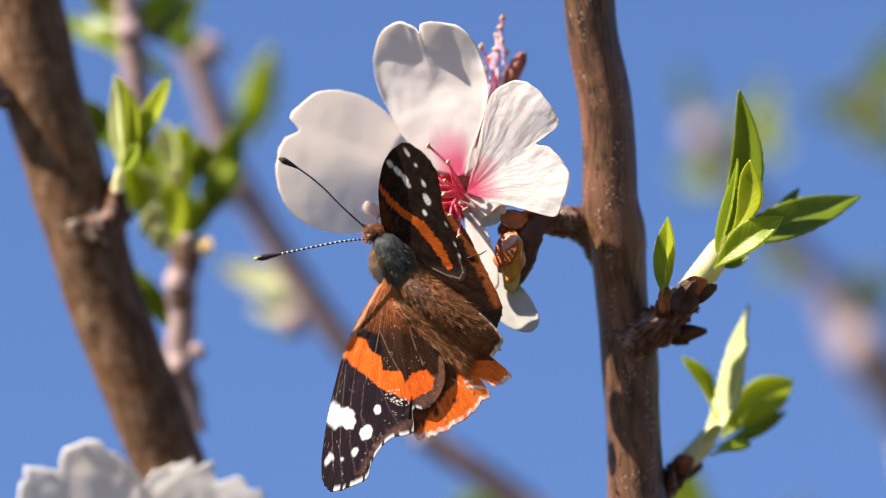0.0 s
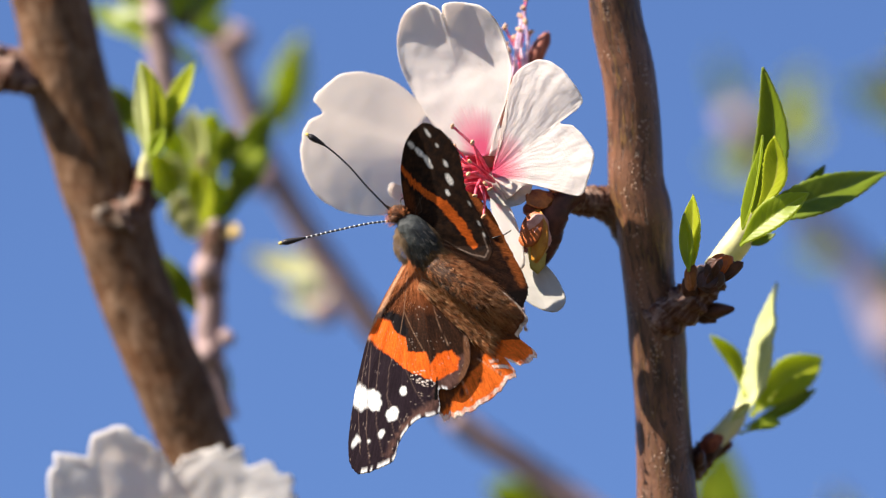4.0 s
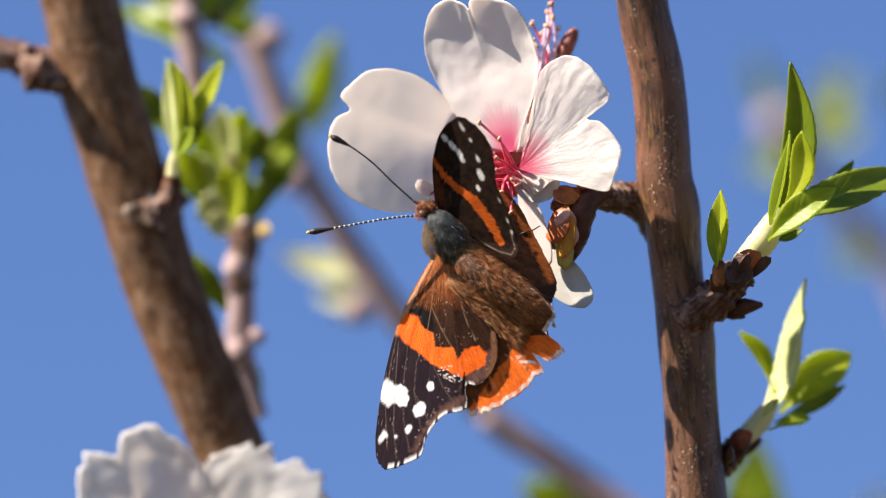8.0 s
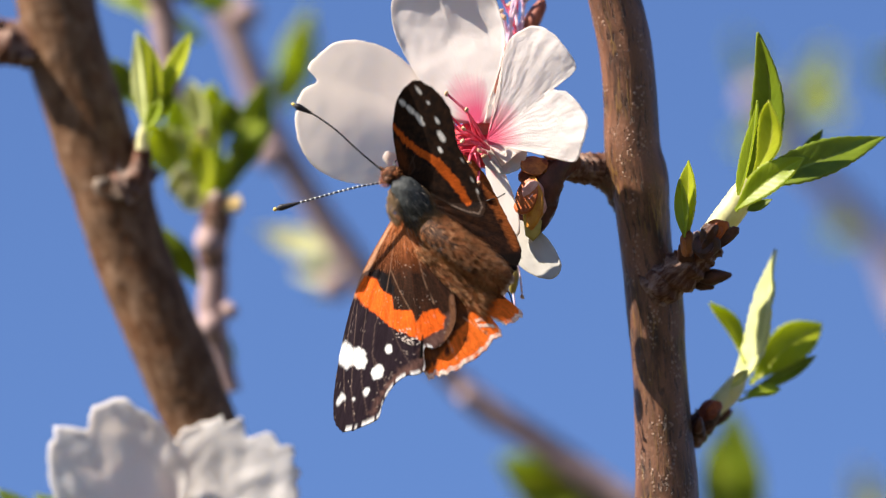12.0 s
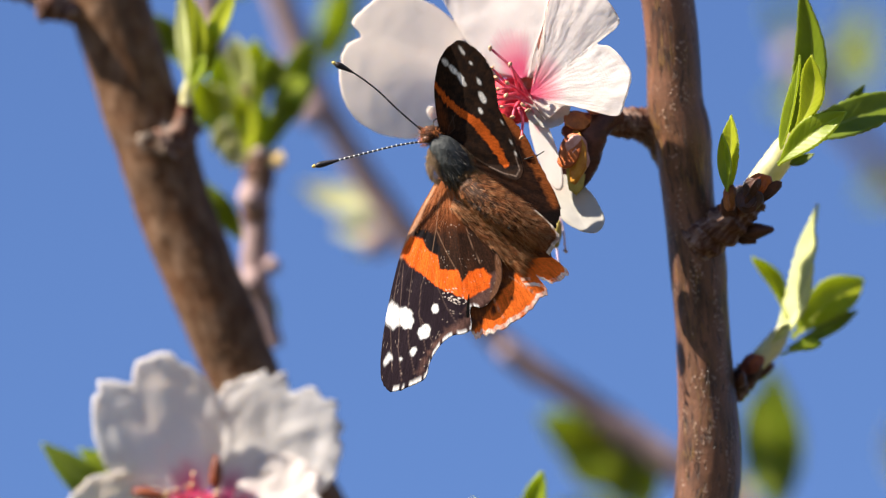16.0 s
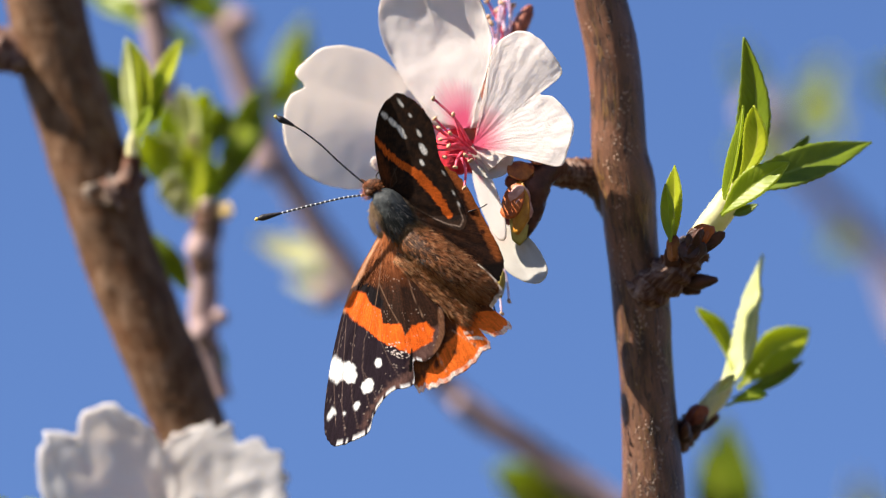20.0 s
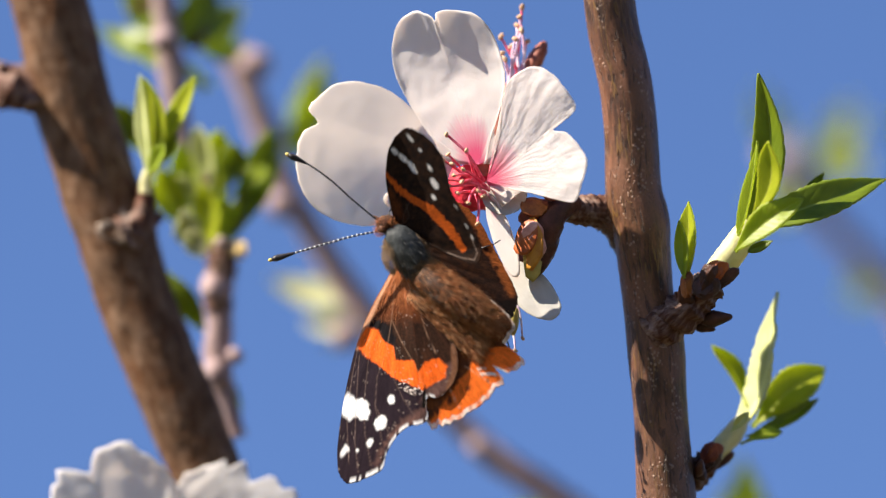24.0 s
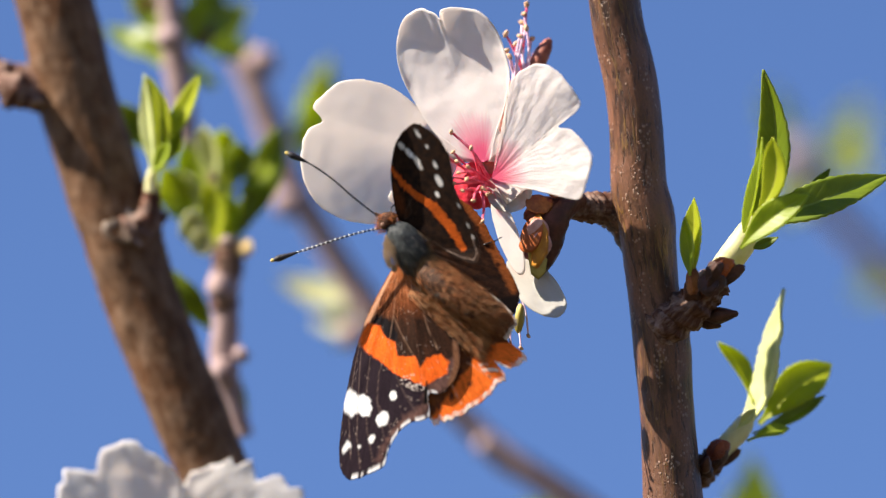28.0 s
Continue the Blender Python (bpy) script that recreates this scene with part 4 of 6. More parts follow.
SCALE_PALE = plain("bud_scale_pale", (0.50, 0.36, 0.30), (0.70, 0.56, 0.48), 0.6, 400.0)
LEAF_CREAM_BUD = plain("bud_scar_yellow", (0.62, 0.42, 0.16), (0.80, 0.62, 0.30), 0.6, 400.0)
side_shoots()


def far_shoots():
    """Out-of-focus leaves on the twigs behind."""
    shoot((-37.4, 58.4, 32.0), "leaf cluster at the upper twigs, out of focus", [
        ((-38.2, 58.4, 30.4), (-44.3, 61.6, 34.9), 4.6, LEAF_FRESH, dict(front=(0.2, -0.9, 0.3))),
        ((-38.6, 58.4, 32.8), (-49.9, 68.1, 36.3), 5.2, LEAF_DARK, dict(front=(0.1, -0.9, 0.4))),
        ((-38.2, 58.4, 33.6), (-34.9, 58.4, 40.9), 4.2, LEAF_FRESH, dict(front=(0.1, -0.9, 0.2))),
        ((-36.0, 68.1, 34.7), (-29.6, 74.7, 39.8), 5.6, LEAF_DARK, dict(front=(0.1, -0.9, 0.2))),
        ((-35.2, 68.1, 33.1), (-29.2, 74.7, 34.0), 4.6, LEAF_FRESH, dict(front=(0.1, -0.9, 0.4))),
        ((-37.4, 58.4, 30.4), (-33.6, 68.1, 28.2), 4.2, LEAF_FRESH, dict(front=(0.1, -0.9, 0.4))),
        ((-39.8, 58.4, 35.2), (-46.3, 61.6, 42.6), 5.2, LEAF_DARK, dict(front=(0.1, -0.9, 0.4))),
        ((-33.6, 68.1, 36.3), (-36.8, 68.1, 45.3), 5.2, LEAF_DARK, dict(front=(0.1, -0.9, 0.4)))],
        (), [((-43.8, 61.6, 39.0), (1.3, 1.1, 1.6), (0.5, 0, 0.5), SCALE_RED), ((-35.8, 61.6, 35.3), (1.8, 1.6, 2.0), (0, 0, 1), SCALE_DARK)])
    shoot((-20.2, 95.0, 19.6), "yellow-green leaf on the branch behind, out of focus", [
        ((-22.3, 98.4, 18.4), (-18.7, 98.4, 33.0), 5.6, LEAF_GOLD, dict(front=(0.2, -0.9, 0.3), fold=0.2)),
        ((-22.7, 98.4, 17.9), (-20.6, 95.0, 28.7), 3.6, LEAF_FRESH, dict(front=(0.4, -0.9, 0.3), fold=0.2)),
        ((-24.3, 91.5, 19.5), (-21.8, 91.5, 23.7), 3.0, LEAF_GOLD, dict(front=(0.4, -0.9, 0.3), fold=0.2))])
    shoot((-15.2, 95.0, -4.6), "pale yellowish leaves on the branch behind, out of focus", [
        ((-14.4, 95.0, -2.9), (-26.5, 98.4, 0.4), 4.6, LEAF_CREAM, dict(front=(0, -0.9, 0.4), fold=0.2)),
        ((-14.4, 95.0, -5.4), (-21.5, 98.4, -6.3), 4.0, LEAF_CREAM, dict(front=(0, -0.9, 0.4), fold=0.2)),
        ((-14.0, 95.0, -7.1), (-18.6, 98.4, -9.2), 3.0, LEAF_PALE, dict(front=(0, -0.9, 0.4), fold=0.2))])
    shoot((16.4, 95.0, -35.4), "broad green leaves on the branch behind, out of focus", [
        ((22.2, 95.0, -41.3), (8.7, 95.0, -33.3), 8.2, LEAF_FRESH, dict(front=(-0.5, -0.9, 0.5), fold=0.2)),
        ((21.3, 95.0, -43.7), (11.8, 95.0, -36.2), 8.2, LEAF_GOLD, dict(front=(-0.5, -0.9, 0.5), fold=0.2)),
        ((23.0, 95.0, -47.1), (16.4, 95.0, -32.9), 8.6, LEAF_DARK, dict(front=(-0.5, -0.9, 0.5), fold=0.2)),
        ((24.7, 95.0, -47.9), (20.6, 98.4, -35.5), 8.2, LEAF_GOLD, dict(front=(-0.5, -0.9, 0.5), fold=0.2)),
        ((23.8, 95.0, -50.4), (11.4, 98.4, -47.2), 6.4, LEAF_DARK, dict(front=(-0.5, -0.9, 0.5), fold=0.2))])
    shoot((43.8, 95.0, -43.8), "broad green leaf behind the limb, out of focus", [
        ((43.8, 95.0, -47.9), (42.8, 95.0, -25.9), 8.6, LEAF_DARK, dict(front=(-0.5, -1, 0.3), fold=0.2)),
        ((42.1, 95.0, -45.4), (40.1, 95.0, -30.5), 6.4, LEAF_FRESH, dict(front=(-0.5, -1, 0.3), fold=0.2)),
        ((38.8, 95.0, -47.9), (37.6, 95.0, -42.1), 5.0, LEAF_CREAM, dict(front=(-0.5, -1, 0.3), fold=0.2))])
    shoot((51.7, 190.0, 20.2), "pale and dull green leaf cluster, far out of focus", [
        ((51.7, 192.0, 20.2), (47.4, 194.0, 31.3), 4.0, LEAF_FRESH, dict(front=(0, -1, 0.3), fold=0.3)),
        ((53.2, 190.0, 18.9), (49.4, 190.0, 23.4), 5.0, LEAF_CREAM, dict(front=(-0.2, -1, 0.3), fold=0.2)),
        ((56.0, 190.0, 19.1), (62.6, 190.0, 23.0), 6.5, LEAF_GOLD, dict(front=(0, -1, 0.3), fold=0.2)),
        ((55.1, 192.0, 15.1), (46.6, 194.0, 14.0), 6.0, LEAF_FRESH, dict(front=(0, -1, 0.3), fold=0.2)),
        ((55.5, 192.0, 15.9), (48.7, 194.0, 11.2), 5.0, LEAF_FRESH, dict(front=(0, -1, 0.3), fold=0.2)),
        ((58.3, 188.0, 17.9), (64.3, 188.0, 19.8), 5.0, LEAF_GOLD, dict(front=(0, -1, 0.3), fold=0.3)),
        ((58.8, 192.0, 22.1), (62.4, 194.0, 29.2), 5.0, LEAF_GOLD, dict(front=(0, -1, 0.3), fold=0.3))])
    shoot((77.1, 190.0, 22.1), "bright yellow-green leaf spray, far out of focus", [
        ((80.9, 190.0, 23.6), (67.7, 190.0, 26.2), 6.5, LEAF_FRESH, dict(front=(0, -1, 0.3), fold=0.2)),
        ((82.8, 190.0, 21.1), (73.9, 190.0, 23.6), 7.0, LEAF_GOLD, dict(front=(0, -1, 0.3), fold=0.2)),
        ((79.0, 190.0, 24.9), (81.3, 190.0, 37.5), 7.0, LEAF_FRESH, dict(front=(0, -1, 0.3), fold=0.2)),
        ((79.6, 190.0, 24.0), (73.4, 190.0, 29.2), 4.5, LEAF_BLUSH, dict(front=(0, -1, 0.3), fold=0.2)),
        ((77.1, 190.0, 23.0), (83.7, 190.0, 17.9), 6.0, LEAF_GOLD, dict(front=(0, -1, 0.3), fold=0.2))])
    shoot((65.8, 190.0, 1.4), "small green leaves on the far branch, out of focus", [
        ((66.4, 190.0, 1.9), (60.9, 190.0, -2.0), 5.0, LEAF_FRESH, dict(front=(0, -1, 0.3), fold=0.2)),
        ((66.8, 192.0, 0.4), (62.6, 192.0, 3.8), 4.0, LEAF_DULL, dict(front=(0, -1, 0.3), fold=0.2)),
        ((75.2, 190.0, -6.2), (79.4, 190.0, -0.1), 5.6, LEAF_GOLD, dict(front=(0, -1, 0.3), fold=0.2)),
        ((75.8, 190.0, -5.8), (82.8, 190.0, -3.9), 5.0, LEAF_DULL, dict(front=(0, -1, 0.3), fold=0.2))])
    shoot((67.5, 167.5, -47.4), "pale cream leaf beside the far branch, out of focus", [
        ((67.9, 167.5, -46.5), (65.1, 167.5, -37.0), 5.0, LEAF_CREAM, dict(front=(-0.3, -1, 0.3), fold=0.2)),
        ((68.8, 167.5, -47.4), (67.5, 167.5, -40.4), 4.4, LEAF_FRESH, dict(front=(-0.3, -1, 0.3), fold=0.2))])
    shoot((7.2, 17.8, -45.6), "young green leaf tips beside the limb", [
        ((6.8, 17.8, -47.2), (8.6, 16.3, -39.4), 3.8, LEAF_FRESH, dict(front=(-0.4, -0.9, 0.1), fold=0.4, bend=-0.1)),
        ((6.0, 17.8, -47.9), (5.2, 17.8, -43.2), 2.4, LEAF_DARK, dict(front=(0.2, -0.9, 0.1), fold=0.4)),
        ((-0.7, 23.9, -48.1), (-1.0, 23.9, -43.3), 2.2, LEAF_PALE, dict(front=(0.2, -0.9, 0.1), fold=0.4))],
        [(1.6, 17.8, -53.4, 0.62), (4.8, 17.8, -50.3, 0.70), (6.5, 17.8, -47.5, 0.55)])


far_shoots()


# ---- blossoms ----
P1_FOLDS = ((-16.0, -2.0, 6.0, 0.4), (-9.0, 6.0, 4.0, -0.3))
P2_FOLDS = ((-3.0, 13.0, 3.4, 0.5), (2.0, 19.0, 3.0, -0.4))
P3_FOLDS = ((9.0, 12.0, 3.5, -0.3),)


def dished(x, z, s, v):
    """Rises behind its claw, then bows forward to the rim."""
    r = math.hypot(x, z)
    return 0.13 * r - 0.47 * max(0.0, r - 7.0 + 0.5 * noise.noise(Vector((s * 4, 0, 4)))) * (1 - 0.4 * s)


def hooded(x, z, s, v):
    """The upper rim rolls forward over the blade."""
    along = np.interp(s, [0.0, 0.10, 0.22, 0.34, 0.50, 0.62, 0.80, 1.0], [0.0, 0.0, 0.3, 0.9, 1.0, 0.8, 0.2, 0.0])
    return -2.7 * along * v ** 7


def creased(x, z, s, v):
    """Folded along a line from claw to notch: the upper half turns aside."""
    w = np.clip((math.atan2(z, x) - 0.58) / 0.16, 0, 1)
    w = w * w * (3 - 2 * w)
    return (0.13 * x - 0.16 * z) * w


def main_blossom():
    o = (6.3, 2.3, 11.4)
    ob = thing("blossom", o, "open white five-petalled blossom with crimson heart", "flower", "blossoms")
    R = lambda p: rel(p, o)
    part("petal", fan_petal((0, 0, 0), [R(p) - R((2.7, 0.0, 14.9)) for p in ((0.6, 0.0, 18.4), (-3.7, 0.0, 22.7), (-5.9, 0.0, 24.5), (-7.9, 0.0, 25.5), (-11.0, 0.0, 26.2), (-14.0, 0.0, 25.8), (-15.9, 0.0, 24.3), (-17.6, 0.0, 22.5), (-16.3, 0.0, 20.6), (-18.2, 0.0, 19.5), (-19.1, 0.0, 17.3), (-19.3, 0.0, 14.6), (-18.5, 0.0, 11.5), (-16.8, 0.0, 9.0), (-14.1, 0.0, 7.4), (-11.4, 0.0, 6.7), (-8.7, 0.0, 6.6), (-6.0, 0.0, 7.3), (-3.0, 0.0, 9.3), (0.7, 0.0, 12.4))],
                            (0.0, 0.0), cup=0.0, ruffle=0.007, seed=1.0, swell=P1_FOLDS, fine=0.0, form=dished), PETAL_PURE, ob, "white petal with torn notch").location = Vector(R((2.8, 3.5, 14.9))) / 1000
    part("petal", fan_petal((0, 0, 0), [R(p) - R((5.6, 0.0, 14.8)) for p in ((4.6, 0.0, 14.8), (-0.4, 0.0, 18.6), (-3.5, 0.0, 22.7), (-5.7, 0.0, 27.1), (-6.2, 0.0, 30.6), (-5.4, 0.0, 33.9), (-3.1, 0.0, 35.6), (-1.1, 0.0, 35.0), (-0.2, 0.0, 34.2), (0.1, 0.0, 35.4), (2.4, 0.0, 35.6), (5.2, 0.0, 35.0), (7.3, 0.0, 32.8), (8.6, 0.0, 29.6), (9.2, 0.0, 26.2), (8.5, 0.0, 22.3), (7.3, 0.0, 18.7), (6.3, 0.0, 14.8))],
                            (-0.44, -0.08), cup=0.0, ruffle=0.022, seed=2.0, swell=P2_FOLDS, fine=0.015, form=hooded), PETAL_WHITE, ob, "white petal with heart-shaped notch").location = Vector(R((5.7, -1.5, 14.8))) / 1000
    part("petal", fan_petal((0, 0, 0), [R(p) - R((6.8, 0.0, 12.4)) for p in ((7.1, 0.0, 13.4), (8.4, 0.0, 18.1), (9.3, 0.0, 24.6), (10.9, 0.0, 26.9), (13.5, 0.0, 27.9), (16.2, 0.0, 26.4), (18.7, 0.0, 22.9), (18.4, 0.0, 21.4), (15.8, 0.0, 19.4), (17.7, 0.0, 18.8), (19.9, 0.0, 16.3), (20.4, 0.0, 14.6), (19.6, 0.0, 11.6), (18.6, 0.0, 9.5), (15.5, 0.0, 10.2), (10.9, 0.0, 11.3), (7.1, 0.0, 11.9))],
                            (-0.55, 0.02), cup=0.0, ruffle=0.020, pleat=0.06, seed=3.4, swell=P3_FOLDS, fine=0.04, form=creased, nu=240), PETAL_PLEATED, ob, "white petal folded along its middle").location = Vector(R((6.8, -1.8, 12.4))) / 1000
    part("petal", petal(R((6.9, -1.2, 10.8)), R((10.9, -3.2, -0.6)), 3.4, (-0.65, -0.7, 0.3), cup=0.0, ruffle=0.012, notch=0.0, seed=4.0), PETAL_WHITE, ob, "narrow white petal seen edge-on")
    part("petal", petal(R((6.4, -0.6, 12.2)), R((11.9, -2.4, 9.0)), 5.8, (-0.35, -0.8, 0.45), cup=0.18, ruffle=0.06, notch=0.06, seed=5.0), PETAL_SHADED_CREAM, ob, "small cream curled petal")
    part("petal", petal(R((-4.7, 2.9, 9.0)), R((-7.3, 1.5, 10.7)), 2.0, (-0.45, -1, 0.45), cup=0.1, ruffle=0.05, notch=0.05, seed=7.0, nu=24, nv=12), PETAL_WHITE, ob)
    part("receptacle", lump(R((5.3, 2.3, 11.8)), (3.7, 3.5, 1.5), (0.1, -1, 0.1), 0.25, 12, 18, 2.0), HEART, ob, "deep crimson flower heart")
    # sepals and the brown calyx behind
    part("sepal", scale_leaf(R((6.2, -0.6, 13.4)), R((8.0, -1.7, 17.9)), 3.0, (-0.3, -1, 0.15), 3.0), SEPAL, ob, "brownish red sepal")
    part("sepal", lump(R((7.9, 4.1, 19.6)), (1.3, 0.8, 3.6), (0.18, 0.1, 1), 0.1, 10, 12, 5.0), SEPAL, ob)
    part("calyx", lump(R((7.1, 7.7, 11.1)), (2.6, 2.6, 3.4), (0.6, 0.7, -0.1), 0.12, 10, 14, 6.0), SEPAL, ob)
    rnd = random.Random(5)
    tips = [(1.4, -3.5, 18.8), (4.1, -4.1, 16.6), (1.0, -4.7, 15.3), (2.1, -4.7, 14.8), (1.6, -2.9, 16.1), (1.2, -5.8, 12.7), (1.7, -5.8, 11.7),
            (2.9, -5.8, 10.8), (4.4, -7.0, 9.4), (6.4, -7.6, 10.3), (5.8, -7.6, 11.0), (5.6, -6.4, 6.6), (3.7, -5.8, 14.0), (2.4, -5.8, 13.2),
            (3.5, -6.4, 12.3), (4.8, -7.0, 11.7), (1.2, -5.2, 14.0), (2.6, -5.8, 11.4), (3.9, -6.4, 11.2), (7.3, -5.8, 9.1), (2.9, -4.1, 15.7), (0.4, -2.9, 14.7), (3.3, -7.6, 13.2), (4.2, -8.1, 12.6), (2.0, -5.8, 10.6), (5.0, -5.8, 13.4), (4.7, -5.8, 8.5), (6.5, -5.8, 7.9), (7.8, -5.8, 10.2), (5.5, -5.2, 14.6)]
    for k, tip in enumerate(tips[:15]):
        foot = R((6.2, -1.2, 11.8)) + Vector((rnd.uniform(-1, 1), -rnd.uniform(0, 1), rnd.uniform(-1.2, 1.2)))
        stamen(ob, foot, R(tip), (rnd.uniform(-0.4, 0.4), -rnd.uniform(0.2, 0.9), rnd.uniform(-0.3, 0.5)), FILAMENT, 0.20, 0.42, k * 1.3)
    return ob


main_blossom()


def upper_blossom():
    """A spent blossom behind: stamens and a brown calyx."""
    o = (10.6, 6.5, 23.4)
    ob = thing("blossom", o, "spent blossom behind, pink stamens and brown calyx", "flower", "blossoms")
    R = lambda p: rel(p, o)
    part("calyx", lump(R((9.8, 7.1, 22.3)), (2.0, 2.0, 4.4), (0.1, 0, 1), 0.12, 10, 14, 2.0), SEPAL, ob)
    part("sepal", lump(R((13.4, 7.3, 29.3)), (1.7, 1.2, 2.9), (0.55, 0, 1), 0.12, 10, 14, 7.0, 0.35), SEPAL, ob, "brownish red sepal")
    tips = [(11.6, 5.9, 36.4), (11.2, 5.9, 35.1), (11.5, 5.3, 33.2), (10.6, 5.3, 32.1), (8.7, 5.9, 32.4), (8.8, 5.3, 30.1), (9.2, 4.7, 29.3), (10.9, 7.1, 34.0), (10.1, 7.1, 31.1), (12.2, 6.5, 31.7)]
    for k, tip in enumerate(tips):
        foot = R((10.6, 5.9, 25.3)) + Vector((math.sin(k * 2.1) * 1.1, math.cos(k * 1.3) * 0.8, 0))
        stamen(ob, foot, R(tip), (math.sin(k * 1.7) * 0.5, 0, 0.2), FILAMENT_PALE if k % 4 else FILAMENT, 0.19, 0.56, k * 0.9)


upper_blossom()


def lower_blossom():
    """A blossom hanging behind the limb's spur: one pale petal, a yellow-green sepal and a few stamens."""
    o = (11.3, 5.9, -0.5)
    ob = thing("blossom", o, "half-hidden blossom with one pale hanging petal", "flower", "blossoms")
    R = lambda p: rel(p, o)
    # the petal's shade is in its darkened cream colour
    part("petal", petal(R((9.0, 1.0, 1.6)), R((16.2, -4.0, -6.0)), 5.4, (0.1, -1, 0.0), cup=0.0, ruffle=0.02, notch=0.0, seed=8.0, thick=0.12), PETAL_SHADED_CREAM, ob)
    part("sepal", lump(R((10.4, 1.0, -6.5)), (0.95, 0.7, 2.0), (0.1, 0, 1), 0.15, 8, 12, 1.0), SCALE_YELLOW, ob, "yellow-green sepal")
    part("calyx", lump(R((10.9, 6.5, 1.1)), (2.2, 2.0, 2.6), (0.5, 0, 1), 0.15, 8, 12, 4.0), SEPAL, ob)
    for k, tip in enumerate(((11.6, 1.2, -8.8), (10.6, 0.0, -10.5), (9.3, 0.0, -10.7))):
        stamen(ob, R((10.0, 2.9, -2.1)), R(tip), (0.4 - 0.5 * k, 0, 0), FILAMENT_PALE, 0.15, 0.4, k + 0.4)


SCALE_YELLOW = plain("sepal_olive_yellow", (0.30, 0.24, 0.05), (0.48, 0.38, 0.12), 0.5, 300.0)
lower_blossom()


def bud_cluster():
    o = (13.3, 2.1, 5.6)
    ob = thing("bud_cluster", o, "orange and brown bud scales clustered on a spur", "bud")
    R = lambda p: rel(p, o)
    part("core", tube(shifted([(18.4, 1.6, 9.2, 1.60), (17.0, 0.0, 9.3, 1.95), (15.4, -1.2, 7.6, 2.15), (14.7, -1.4, 5.0, 2.05), (14.3, -1.5, 2.6, 1.60), (13.7, -1.6, 0.6, 0.95), (13.3, -1.6, -0.7, 0.25)], o), 30, 10, 0.10, 0.9, 4.0), SCALE_MAROON, ob, "dark maroon overlapping bud body")
    for k, (foot, tip, width, front, mat) in enumerate((
            ((13.0, -3.2, 7.4), (12.4, -4.6, 0.4), 3.6, (-0.7, -0.7, 0.1), SCALE_AMBER), ((12.8, -3.4, 7.2), (11.2, -4.8, 2.6), 3.4, (-0.5, -0.8, 0.4), SCALE_EMBER),
            ((14.0, -3.4, 4.2), (12.2, -5.0, 6.6), 2.9, (-0.2, -0.9, 0.4), SCALE_PINK), ((14.4, -3.6, 2.6), (13.0, -4.9, 5.0), 2.3, (-0.1, -0.9, 0.4), SCALE_PINK),
            ((15.0, -3.0, 8.6), (11.4, -3.0, 9.6), 3.0, (-0.3, -0.7, 0.6), SCALE_ORANGE), ((15.0, -2.6, 9.6), (11.0, -2.2, 7.2), 2.6, (-0.4, -0.8, 0.3), SCALE_RED),
            ((13.0, -2.8, 5.4), (13.2, -3.8, -1.2), 2.6, (0.2, -0.9, 0.1), SCALE_YELLOW), ((16.6, -2.8, 10.6), (14.4, -3.4, 10.9), 2.2, (-0.3, -0.8, 0.5), SCALE_RED))):
        part("bud_scale", scale_leaf(R(foot), R(tip), width, front, k * 2.3), mat, ob)


SCALE_MAROON = plain("bud_scale_maroon", (0.030, 0.010, 0.008), (0.095, 0.030, 0.022), 0.42, 520.0, 0.0004)
SCALE_AMBER = plain("bud_scale_amber", (0.44, 0.16, 0.02), (0.66, 0.34, 0.05), 0.42, 420.0, 0.0003, 0.25)
SCALE_PINK = plain("bud_scale_pale_pink", (0.40, 0.15, 0.13), (0.62, 0.36, 0.32), 0.42, 520.0, 0.0004)
bud_cluster()


